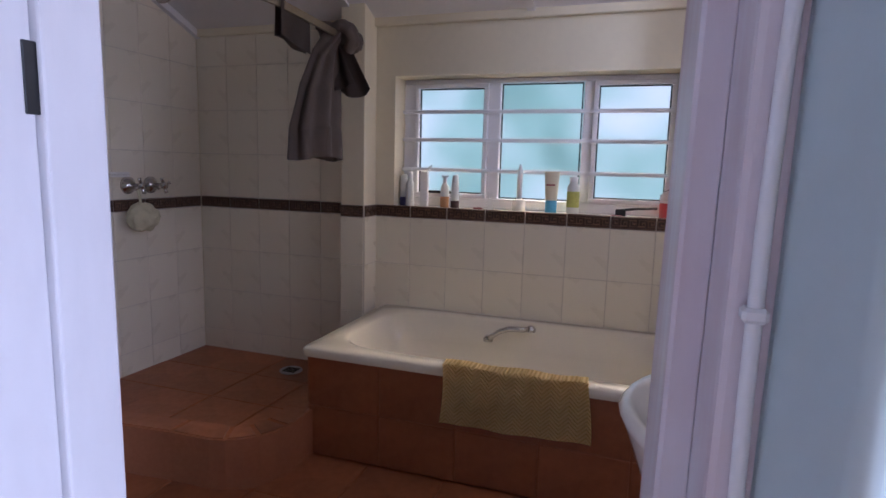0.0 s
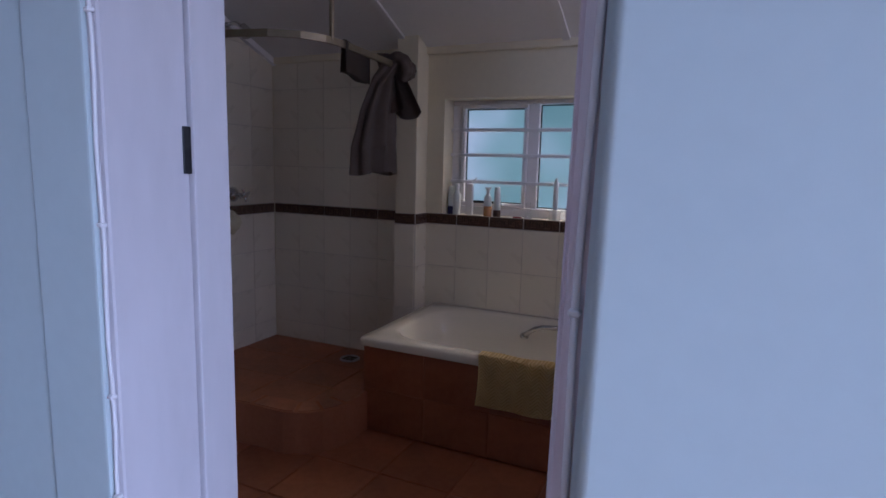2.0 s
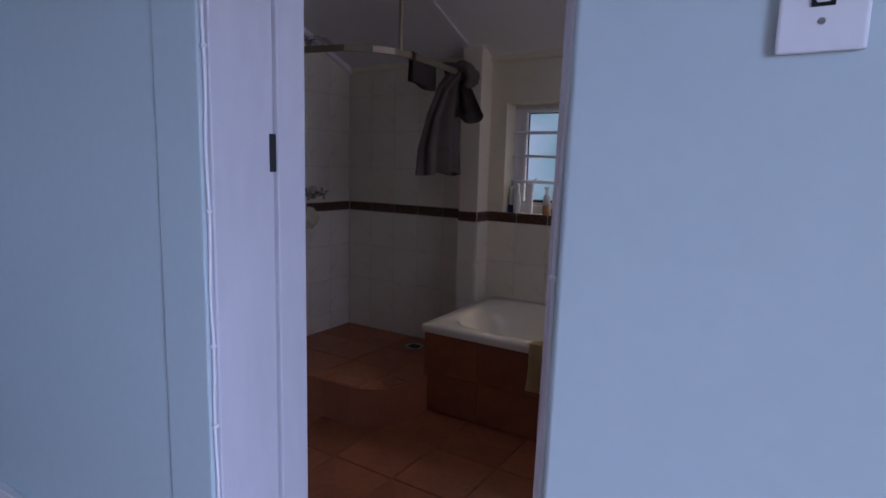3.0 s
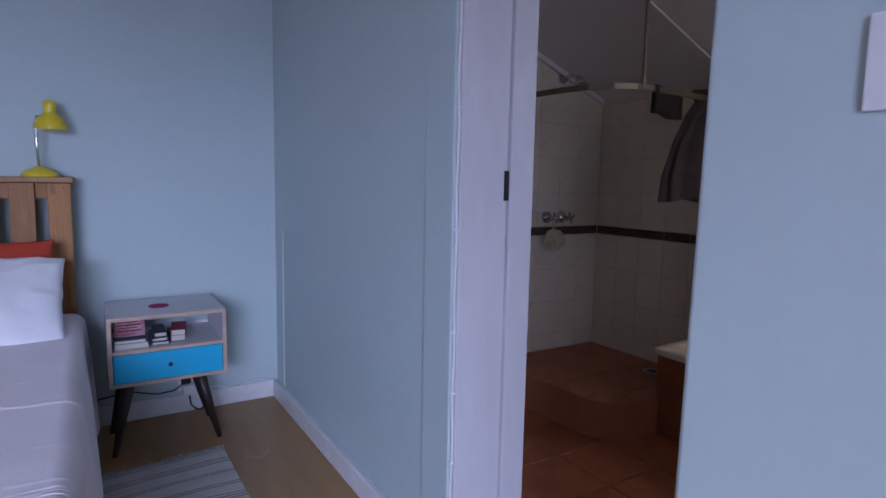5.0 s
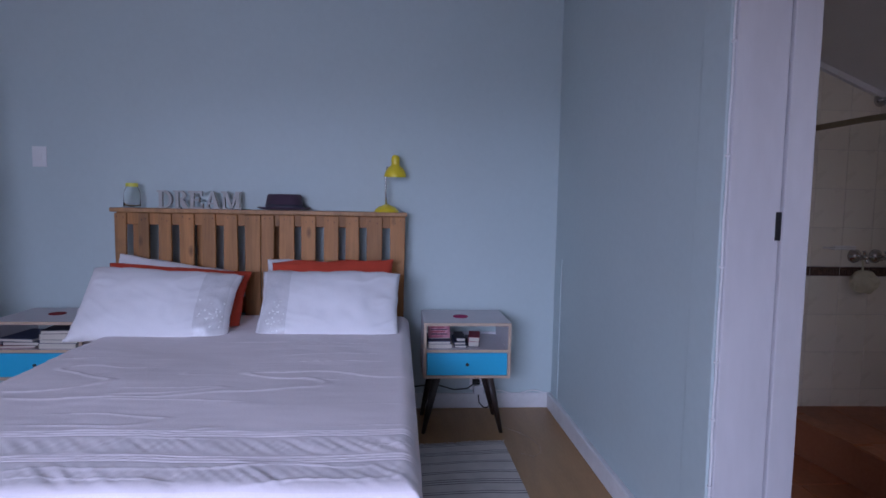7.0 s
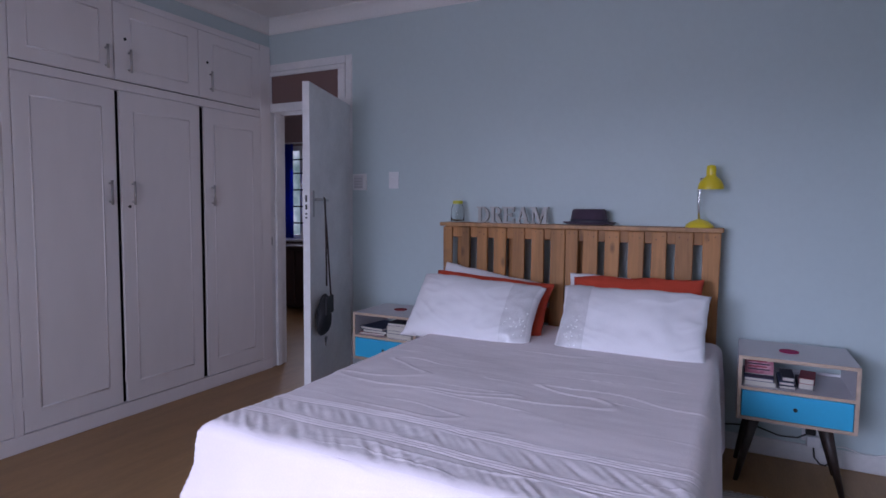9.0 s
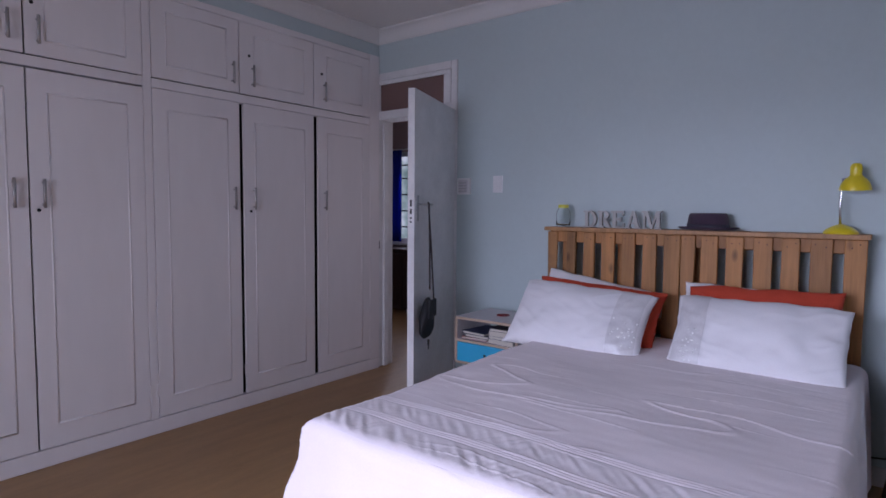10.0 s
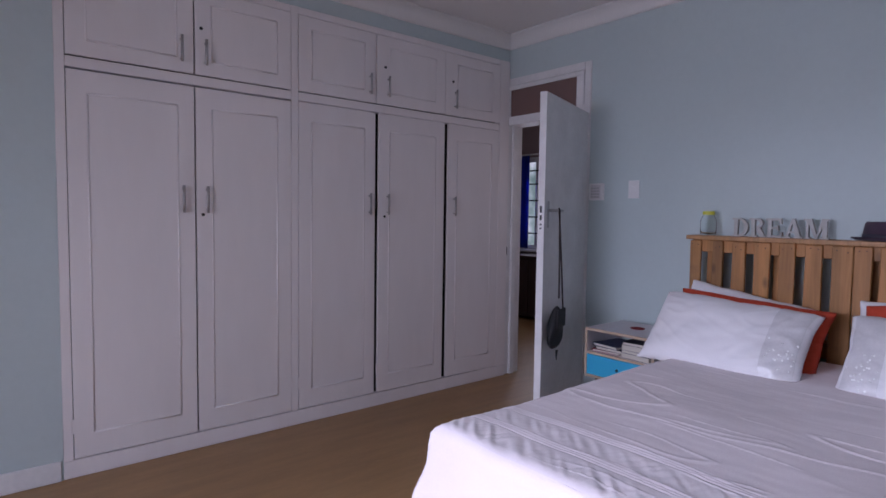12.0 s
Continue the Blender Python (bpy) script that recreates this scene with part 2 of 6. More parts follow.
M_PUFF = mat("cream_bath_puff", (0.72, 0.66, 0.45), 0.9, vary=0.1, grain=120, bump=0.6)
M_GARDEN = glow_mat("garden_daylight", ((0.34, (0.17, 0.32, 0.27)), (0.45, (0.36, 0.60, 0.52)), (0.52, (0.64, 0.80, 0.76)), (0.60, (0.95, 0.97, 1.0))), 0.70, 1.5)
M_OUTSIDE = glow_mat("street_daylight", ((0.35, (0.22, 0.33, 0.30)), (0.5, (0.45, 0.58, 0.56)), (0.62, (0.85, 0.92, 0.95))), 0.85, 1.6)

# ---- builders ----
BASE = {}


def thing(name, base, label, category, group="", kind=""):
    ob = new(name)
    ob.location = base
    ob.empty_display_size = 0.05
    BASE[ob.name] = Vector(base)
    return tagged(ob, label, category, group, kind)


def part(name, bm, material, parent=None, label="", smooth=False, kind=""):
    """One mesh object; its geometry is given in world metres."""
    off = BASE.get(parent.name, Vector()) if parent else Vector()
    bmesh.ops.translate(bm, verts=bm.verts, vec=-off)
    me = bpy.data.meshes.new(name)
    bm.to_mesh(me)
    bm.free()
    me.materials.append(material)
    if smooth:
        for p in me.polygons:
            p.use_smooth = True
    ob = new(name, me)
    if parent:
        ob.parent = parent
        BASE[ob.name] = off
    return tagged(ob, label, kind=kind)


def struct(name, bm, material, label, category, smooth=False):
    ob = part(name, bm, material, None, label, smooth, "structure")
    BASE[ob.name] = Vector()
    ob["category"] = category
    return ob


def single(name, bm, material, label, category, group="", smooth=False):
    """A thing made of one mesh."""
    ob = part(name, bm, material, None, label, smooth)
    BASE[ob.name] = Vector()
    return tagged(ob, category=category, group=group)


def add_box(bm, x0, x1, y0, y1, z0, z1, bevel=0.0, seg=2):
    r = bmesh.ops.create_cube(bm, size=1)
    vs = r["verts"]
    for v in vs:
        v.co = Vector(((x0 + x1) / 2 + v.co.x * (x1 - x0), (y0 + y1) / 2 + v.co.y * (y1 - y0), (z0 + z1) / 2 + v.co.z * (z1 - z0)))
    if bevel:
        es = list({e for v in vs for e in v.link_edges})
        bmesh.ops.bevel(bm, geom=es, offset=bevel, segments=seg, affect="EDGES", profile=0.6)
    return bm


def bx(*a, **k):
    return add_box(bmesh.new(), *a, **k)


def lathe(profile, centre=(0, 0, 0), n=24, bm=None, sx=1.0, sy=1.0):
    """profile: (radius, z) from bottom to top."""
    bm = bm or bmesh.new()
    rings = []
    for r, z in profile:
        if r < 1e-5:
            rings.append([bm.verts.new((centre[0], centre[1], centre[2] + z))])
        else:
            rings.append([bm.verts.new((centre[0] + sx * r * math.cos(2 * math.pi * i / n), centre[1] + sy * r * math.sin(2 * math.pi * i / n), centre[2] + z)) for i in range(n)])
    for a, b in zip(rings, rings[1:]):
        for i in range(n):
            j = (i + 1) % n
            if len(a) == 1 and len(b) > 1:
                bm.faces.new((a[0], b[j], b[i]))
            elif len(b) == 1 and len(a) > 1:
                bm.faces.new((a[i], a[j], b[0]))
            elif len(a) > 1:
                bm.faces.new((a[i], a[j], b[j], b[i]))
    return bm


def tube(points, r, n=8, bm=None, r1=None):
    """A tube along points, closed at both ends."""
    bm = bm or bmesh.new()
    pts = [Vector(p) for p in points]
    rings = []
    for i, p in enumerate(pts):
        d = (pts[min(i + 1, len(pts) - 1)] - pts[max(i - 1, 0)]).normalized()
        up = Vector((0, 0, 1)) if abs(d.z) < 0.9 else Vector((1, 0, 0))
        a = d.cross(up).normalized()
        b = a.cross(d)
        rr = r if r1 is None else r + (r1 - r) * i / (len(pts) - 1)
        rings.append([bm.verts.new(p + rr * (math.cos(2 * math.pi * k / n) * a + math.sin(2 * math.pi * k / n) * b)) for k in range(n)])
    for a, b in zip(rings, rings[1:]):
        for k in range(n):
            bm.faces.new((a[k], b[k], b[(k + 1) % n], a[(k + 1) % n]))
    bm.faces.new(rings[0])
    bm.faces.new(rings[-1][::-1])
    return bm


def prism(outline, z0, z1, bm=None, bevel=0.0):
    """An upright prism on a counter-clockwise outline in x and y."""
    bm = bm or bmesh.new()
    lo = [bm.verts.new((x, y, z0)) for x, y in outline]
    hi = [bm.verts.new((x, y, z1)) for x, y in outline]
    top = bm.faces.new(hi)
    bm.faces.new(lo[::-1])
    n = len(outline)
    for i in range(n):
        bm.faces.new((lo[i], lo[(i + 1) % n], hi[(i + 1) % n], hi[i]))
    if bevel:
        bmesh.ops.bevel(bm, geom=list(top.edges), offset=bevel, segments=2, affect="EDGES")
    return bm


def moved(bm, m):
    bmesh.ops.transform(bm, matrix=m, verts=bm.verts)
    return bm


def grid(nu, nv, fn, bm=None):
    bm = bm or bmesh.new()
    vs = [[bm.verts.new(fn(i / nu, j / nv)) for j in range(nv + 1)] for i in range(nu + 1)]
    for i in range(nu):
        for j in range(nv):
            bm.faces.new((vs[i][j], vs[i + 1][j], vs[i + 1][j + 1], vs[i][j + 1]))
    return bm


def piece(name, me, m, parent):
    """A piece that shares its mesh with its fellows."""
    ob = new(name, me)
    ob.parent = parent
    ob.matrix_basis = Matrix.Translation(-BASE.get(parent.name, Vector())) @ m
    return ob


def mesh_of(bm, name, material):
    me = bpy.data.meshes.new(name)
    bm.to_mesh(me)
    bm.free()
    me.materials.append(material)
    return me


# ---- bedroom shell ----
ZC = 2.72          # bedroom ceiling
WX = -3.10         # head wall
WY = 0.40          # bathroom wall, bedroom face
FY = -3.76         # wardrobe front
OL, OR, RY = -1.245, -0.466, 0.305   # bathroom doorway
BX0, BY1 = -2.88, 2.67    # shower walls

struct("floor", bx(-5.6, 1.75, -6.3, 0.66, -0.12, 0.0), M_FLOOR, "honey brown laminate floor with a satin sheen", "floor")
bm = bmesh.new()
add_box(bm, -3.25, WX, -3.0, 0.66, 0, 2.85)
add_box(bm, -3.25, WX, -3.84, -3.0, 2.40, 2.85)
add_box(bm, -3.25, WX, -6.3, -3.84, 0, 2.85)
struct("wall_head", bm, M_WALL, "pale blue painted plaster wall behind the bed", "wall")
bm = bmesh.new()
add_box(bm, WX, OL - 0.018, WY, 0.64, 0, 2.85)
add_box(bm, OL - 0.018, OR - 0.021, WY, 0.64, 2.08, 2.85)
add_box(bm, OR + 0.08, 1.9, RY, 0.64, 0, 2.85)
corner = [(OR + 0.006 - 0.011 * math.cos(radians(a)), RY + 0.011 - 0.011 * math.sin(radians(a))) for a in range(0, 91, 9)]


def plumb_out(bm, verts=None):
    """The old doorway's switch side leans away from the opening towards its top."""
    for v in verts or bm.verts:
        v.co.x += 0.014 * (v.co.z - 0.8)
    return bm


leaning = prism([(OR + 0.08, RY), (OR + 0.08, 0.64), (OR - 0.022, 0.64), (OR - 0.022, 0.375)] + corner, 0, 2.85)
far_side = [v for v in leaning.verts if v.co.x < OR + 0.05]
plumb_out(leaning, far_side)
tmp_me = bpy.data.meshes.new("doorway_corner")
leaning.to_mesh(tmp_me)
leaning.free()
bm.from_mesh(tmp_me)
bpy.data.meshes.remove(tmp_me)
bmesh.ops.recalc_face_normals(bm, faces=bm.faces)
wb = struct("wall_bathroom", bm, M_WALL, "pale blue painted wall with a rounded doorway corner", "wall")
for p in wb.data.polygons:
    p.use_smooth = abs(p.normal.z) < 0.1 and max(abs(p.normal.x), abs(p.normal.y)) < 0.9995
bm = bmesh.new()
add_box(bm, -0.04, 1.9, -4.4, FY, 0, 2.85)
add_box(bm, -3.1, -0.04, -4.5, -4.4, 0, 2.85)
add_box(bm, -3.1, -0.04, -4.4, FY - 0.02, 2.535, 2.85)
struct("wall_wardrobe", bm, M_WALL, "pale blue painted wall around the built-in wardrobe", "wall")
bm = bmesh.new()
add_box(bm, 1.75, 1.9, -3.76, -2.6, 0, 2.85)
add_box(bm, 1.75, 1.9, -0.75, 0.40, 0, 2.85)
add_box(bm, 1.75, 1.9, -2.6, -0.75, 0, 0.10)
add_box(bm, 1.75, 1.9, -2.6, -0.75, 1.9, 2.85)
struct("wall_window", bm, M_WALL, "pale blue painted wall with the bedroom window opening", "wall")
struct("ceiling", bx(-3.25, 1.9, -4.4, 0.66, ZC, ZC + 0.12), M_CEIL, "white painted bedroom ceiling", "ceiling")
# cove cornice: quarter profile along the walls
bm = bmesh.new()
prof = [(0.0, -0.09), (0.012, -0.09), (0.018, -0.075), (0.035, -0.045), (0.06, -0.022), (0.09, -0.012), (0.105, -0.008), (0.105, 0.0), (0.0, 0.0)]


def cornice_run(bm, a, b, nx, ny, zc, k=1.0):
    va = [bm.verts.new((a[0] + nx * p * k, a[1] + ny * p * k, zc + q * k)) for p, q in prof]
    vb = [bm.verts.new((b[0] + nx * p * k, b[1] + ny * p * k, zc + q * k)) for p, q in prof]
    for i in range(len(prof) - 1):
        bm.faces.new((va[i], va[i + 1], vb[i + 1], vb[i]))


cornice_run(bm, (WX, -3.78), (WX, WY), 1, 0, ZC)
cornice_run(bm, (WX, WY), (OR, WY), 0, -1, ZC)
cornice_run(bm, (OR, RY), (1.75, RY), 0, -1, ZC)
cornice_run(bm, (WX, -3.78), (1.75, -3.78), 0, 1, ZC)
cornice_run(bm, (1.75, -3.78), (1.75, WY), -1, 0, ZC)
struct("cornice", bm, M_CEIL, "white plaster cove cornice round the bedroom ceiling", "cornice", smooth=True)
bm = bmesh.new()
add_box(bm, WX, WX + 0.016, -2.985, WY, 0, 0.095, 0.005, 1)
struct("baseboard_head", bm, M_TRIM, "white painted skirting board on the head wall", "baseboard")
struct("baseboard_bathroom", bx(WX + 0.016, OL - 0.04, WY - 0.030, WY, 0, 0.095, bevel=0.005, seg=1), M_TRIM, "white painted skirting board beside the doorway", "baseboard")
struct("baseboard_right", bx(OR + 0.08, 1.75, RY - 0.016, RY, 0, 0.095, bevel=0.005, seg=1), M_TRIM, "white painted skirting board on the switch wall", "baseboard")
struct("baseboard_wardrobe", bx(-0.03, 1.75, FY, FY + 0.014, 0, 0.10, bevel=0.004, seg=1), M_TRIM, "white painted skirting board running on from the wardrobe", "baseboard")
struct("plaster_strip", bx(-1.425, OL - 0.026, WY - 0.013, WY, 0.095, 2.6, bevel=0.005, seg=2), M_WALL, "pale blue raised plaster strip beside the doorway", "trim")

# bathroom doorway lining
lining = thing("door_frame", (OL, 0.53, 0), "white painted timber doorway lining with an open doorway", "door frame", kind="structure")
bm = bmesh.new()
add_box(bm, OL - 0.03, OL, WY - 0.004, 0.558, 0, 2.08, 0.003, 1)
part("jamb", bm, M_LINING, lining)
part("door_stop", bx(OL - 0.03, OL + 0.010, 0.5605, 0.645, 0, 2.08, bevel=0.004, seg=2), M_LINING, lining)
part("jamb", plumb_out(bx(OR - 0.045, OR - 0.018, 0.383, 0.645, 0, 2.08, bevel=0.005, seg=2)), M_JAMB, lining, "white jamb with pinkish scuffs")
part("door_stop", plumb_out(bx(OR - 0.066, OR - 0.043, 0.455, 0.648, 0, 2.08, bevel=0.003, seg=1)), M_JAMB, lining)
part("head_jamb", bx(OL, OR - 0.066, WY + 0.01, 0.645, 2.03, 2.08), M_TRIM, lining)
part("strike_plate", bx(OL - 0.001, OL + 0.003, 0.544, 0.562, 1.172, 1.257, bevel=0.001, seg=1), M_BLACK, lining, "black metal strike plate")


def clipped_cable(name, pts, clips, r, label):
    t = thing(name, pts[0], label, "cable")
    part("cable", tube(pts, r, 8), M_PLASTIC, t, smooth=True)
    for c in clips:
        part("clip", bx(c[0] - 0.0065, c[0] + 0.0065, c[1] - 0.0065, c[1] + 0.0065, c[2] - 0.004, c[2] + 0.004, bevel=0.002, seg=1), M_PLASTIC, t)
    return t


cy = WY - 0.008
clipped_cable("cable", [(OL - 0.012 + 0.003 * math.sin(i * 1.7), cy, 0.1 + i * 0.08) for i in range(24)], [(OL - 0.012, cy, z) for z in (0.41, 0.62, 0.80, 1.09, 1.42, 1.75)], 0.0035, "thin white cable clipped along the doorway edge")
clipped_cable("cable", [(OR - 0.030 + 0.014 * (0.1 + i * 0.09 - 0.8) + 0.002 * math.sin(i), 0.377, 0.1 + i * 0.09) for i in range(21)], [(OR - 0.032 + 0.014 * (z - 0.8), 0.377, z) for z in (0.62, 1.05, 1.55)], 0.0042, "white cable clipped beside the door lining")

# ---- bedroom door ----
dframe = thing("door_1", (WX, -3.4, 0), "white painted bedroom door standing open below a brown transom pane", "door", kind="structure")
for n_, a in (("frame_post", (-3.26, -3.085, -3.84, -3.775, 0, 2.40)), ("frame_post", (-3.26, -3.085, -3.035, -2.985, 0, 2.40)), ("frame_head", (-3.26, -3.083, -3.775, -3.035, 2.345, 2.40)), ("transom_bar", (-3.26, -3.083, -3.775, -3.035, 2.035, 2.10))):
    part(n_, bx(*a, bevel=0.004, seg=2), M_TRIM, dframe)
sash = part("transom_frame", bx(-3.12, -3.082, -3.77, -3.04, 2.31, 2.342, bevel=0.003, seg=1), M_TRIM, dframe)
for a in ((-3.12, -3.082, -3.775, -3.755, 2.10, 2.31), (-3.12, -3.082, -3.105, -3.04, 2.10, 2.31)):
    part("transom_stile", bx(*a, bevel=0.003, seg=1), M_TRIM, sash)
part("pane", bx(-3.105, -3.098, -3.755, -3.105, 2.10, 2.31), M_TRANSOM, sash, "brown transom glass")
part("strike_plate", bx(-3.105, -3.083, -3.7765, -3.774, 0.99, 1.055), M_BLACK, dframe, "dark strike plate")
part("door_stop", bx(-3.19, -3.14, -3.78, -3.755, 0, 2.035, bevel=0.003, seg=1), M_TRIM, dframe)
H0 = Vector((-3.085, -3.015, 0))
ang = math.atan2(0.266, 0.773)
DM = Matrix.Translation(H0) @ Matrix.Rotation(ang, 4, "Z")
leaf = part("leaf", moved(bx(0.0, 0.815, -0.022, 0.022, 0.012, 2.036, bevel=0.003, seg=2), DM), M_TRIM, dframe, "flat white painted door leaf")
part("lock_plate", moved(bx(0.745, 0.772, 0.022, 0.026, 1.24, 1.40, bevel=0.002, seg=1), DM), M_STEEL, leaf, "steel lock plate")
le = part("lock_edge", moved(bx(0.8145, 0.8165, -0.009, 0.009, 1.21, 1.39), DM), M_TRIM, leaf)
for z0, z1 in ((1.33, 1.37), (1.285, 1.315), (1.255, 1.265), (1.232, 1.242)):
    part("lock_slot", moved(bx(0.8166, 0.8175, -0.006, 0.006, z0, z1), DM), M_BLACK, le)
part("handle", moved(tube([(0.758, 0.026, 1.345), (0.758, 0.066, 1.345), (0.75, 0.07, 1.345), (0.645, 0.072, 1.343)], 0.008, 10), DM), M_STEEL, leaf, "steel lever handle", smooth=True)
for z in (0.3, 1.75):
    part("hinge", moved(lathe([(0.0, -0.05), (0.007, -0.05), (0.007, 0.05), (0, 0.05)], (-0.004, 0.022, z), 10), DM), M_STEEL, dframe)

# bag on the handle
bag = thing("handbag", DM @ Vector((0.70, 0.07, 0.48)), "small black bag hanging by its strap from the door handle", "bag")
part("strap", moved(tube([(0.735, 0.095, 0.82), (0.728, 0.09, 1.1), (0.722, 0.082, 1.345), (0.718, 0.075, 1.356), (0.71, 0.075, 1.345), (0.69, 0.088, 1.05), (0.655, 0.095, 0.72)], 0.0055, 8), DM), M_STRAP, bag, smooth=True)
bm = bmesh.new()
bmesh.ops.create_icosphere(bm, subdivisions=4, radius=1)
for v in bm.verts:
    q = v.co.copy()
    w = 0.085 * (1 - 0.25 * q.z)
    v.co = Vector((0.712 + w * q.x * (1 - 0.12 * abs(q.z)) - 0.015 * q.z, 0.07 + 0.038 * q.y, 0.635 + 0.125 * q.z))
    v.co += 0.012 * noise.noise_vector(v.co * 14)
part("body", moved(bm, DM), M_BAG, bag, smooth=True)
part("flap", moved(bx(0.645, 0.775, 0.098, 0.110, 0.645, 0.755, bevel=0.006, seg=2), DM), M_BAG, bag)
part("tassel", moved(tube([(0.71, 0.08, 0.50), (0.715, 0.08, 0.47), (0.712, 0.08, 0.44)], 0.009, 8, r1=0.003), DM), M_BAG, bag)

# ---- hall behind the door ----
bm = bmesh.new()
add_box(bm, -5.7, -5.6, -6.3, -6.05, 0, 2.85)
add_box(bm, -5.7, -5.6, -4.75, -2.4, 0, 2.85)
add_box(bm, -5.7, -5.6, -6.05, -4.75, 0, 0.86)
add_box(bm, -5.7, -5.6, -6.05, -4.75, 2.10, 2.85)
struct("wall_hall", bm, M_HALLWALL, "dim mauve hall wall with a barred window", "wall")
struct("wall_hall_end", bx(-5.7, -3.1, -6.4, -6.3, 0, 2.85), M_HALLWALL, "dim mauve hall end wall", "wall")
bm = bmesh.new()
add_box(bm, -5.6, -4.9, -2.4, -2.3, 0, 2.85)
add_box(bm, -3.95, -3.25, -2.4, -2.3, 0, 2.85)
add_box(bm, -4.9, -3.95, -2.4, -2.3, 2.1, 2.85)
add_box(bm, -4.9, -3.95, -2.4, -2.3, 0, 0.9)
struct("wall_hall_side", bm, M_HALLWALL, "dim mauve hall side wall", "wall")
struct("ceiling_hall", bx(-5.7, -3.25, -6.4, -2.3, 2.62, 2.72), M_CEIL, "white hall ceiling", "ceiling")
hw = thing("window_1", (-5.62, -5.4, 0.86), "white hall window with dark burglar bars", "window", kind="structure")
for a in ((-5.66, -5.6, -6.05, -5.99, 0.86, 2.10), (-5.66, -5.6, -4.81, -4.75, 0.86, 2.10), (-5.66, -5.6, -5.66, -5.61, 0.92, 2.04), (-5.66, -5.6, -5.24, -5.19, 0.92, 2.04), (-5.66, -5.6, -5.99, -4.81, 0.86, 0.92), (-5.66, -5.6, -5.99, -4.81, 2.04, 2.10)):
    part("window_frame", bx(*a), M_PVC, hw)
part("window_sill", bx(-5.62, -5.52, -6.07, -4.73, 0.83, 0.86, bevel=0.004, seg=1), M_PVC, hw)
for z in (1.08, 1.30, 1.52, 1.74, 1.92):
    part("bar", bx(-5.595, -5.583, -6.0, -4.8, z - 0.009, z + 0.009), M_BLACK, hw)
for y in (-5.82, -5.45):
    part("bar", bx(-5.598, -5.586, y - 0.009, y + 0.009, 0.9, 2.06), M_BLACK, hw)


def curtain(name, x, y0, y1, z0, z1, label):
    def f(u, v):
        return (x + 0.025 * math.sin(u * 22) * (0.6 + 0.4 * (1 - v)), y0 + (y1 - y0) * u, z0 + (z1 - z0) * v)
    bm = grid(40, 6, f)
    bmesh.ops.solidify(bm, geom=list(bm.faces), thickness=0.004)
    return single(name, bm, M_CURTAIN, label, "curtain", smooth=True)


curtain("curtain", -5.52, -6.04, -5.70, 0.88, 2.12, "royal blue curtain drawn aside at the hall window")
rod = single("curtain_rod", tube([(-5.53, -6.1, 2.13), (-5.53, -4.7, 2.13)], 0.01, 10), M_PVC, "white curtain rod above the hall window", "curtain rod")
cab = thing("cabinet", (-5.3, -5.6, 0), "dark wooden cabinet below the hall window", "cabinet")
part("body", bx(-5.58, -5.14, -6.2, -4.9, 0.04, 0.78), M_HALLDARK, cab)
part("top", bx(-5.59, -5.11, -6.22, -4.88, 0.78, 0.81, bevel=0.004, seg=1), M_HALLDARK, cab)
for y in (-6.17, -5.74, -5.32):
    part("door", bx(-5.14, -5.122, y, y + 0.40, 0.08, 0.75, bevel=0.004, seg=1), M_HALLDARK, cab)
tagged(single("street_backdrop", bx(-7.5, -7.48, -8.5, -3.2, 0.0, 3.5), M_OUTSIDE, "hazy pale daylight outside the hall window", "backdrop"), kind="structure")

# ---- bathroom shell ----
CS, CY, CZ = 0.40, 2.70, 1.80


def zceil(y):
    return CZ + CS * (CY - y)


bm = bmesh.new()
add_box(bm, BX0 - 0.12, BX0, 0.66, 2.95, -0.1, 2.9)
struct("wall_shower", bm, M_CREAM, "cream shower side wall faced with white tiles", "wall")
WL, WR, WZ0, WZ1 = -1.70, -0.37, 0.93, 1.555
bm = bmesh.new()
add_box(bm, BX0, WL, BY1, 2.95, -0.1, 2.3)
add_box(bm, WR, 0.16, BY1, 2.95, -0.1, 2.3)
add_box(bm, WL, WR, BY1, 2.95, -0.1, WZ0 - 0.012)
add_box(bm, WL, WR, BY1, 2.95, WZ1, 2.3)
struct("wall_bath", bm, M_CREAM, "cream painted wall over white tiles behind the bath", "wall")
bm = bmesh.new()
add_box(bm, 0.04, 0.16, 0.64, 1.3, -0.1, 2.9)
add_box(bm, 0.04, 0.16, 2.2, BY1, -0.1, 2.9)
add_box(bm, 0.04, 0.16, 1.3, 2.2, -0.1, 1.35)
add_box(bm, 0.04, 0.16, 1.3, 2.2, 2.1, 2.9)
struct("wall_basin", bm, M_CREAM, "cream painted wall beside the basin", "wall")
struct("pillar", bx(-1.925, -1.80, 2.54, BY1, 0.0, 2.05, bevel=0.006, seg=2), M_CREAM, "narrow cream painted pillar between shower and bath", "pillar")
bm = bmesh.new()
y0, y1 = 0.60, 2.95
for v in ((BX0 - 0.1, 0.16),):
    quad = [bm.verts.new((x, y, zceil(y) + dz)) for dz in (0, 0.12) for x, y in ((v[0], y0), (v[1], y0), (v[1], y1), (v[0], y1))]
    for f in ((3, 2, 1, 0), (4, 5, 6, 7), (0, 1, 5, 4), (1, 2, 6, 5), (2, 3, 7, 6), (3, 0, 4, 7)):
        bm.faces.new([quad[i] for i in f])
struct("ceiling_bathroom", bm, M_CEIL, "off-white sloping bathroom ceiling board", "ceiling")


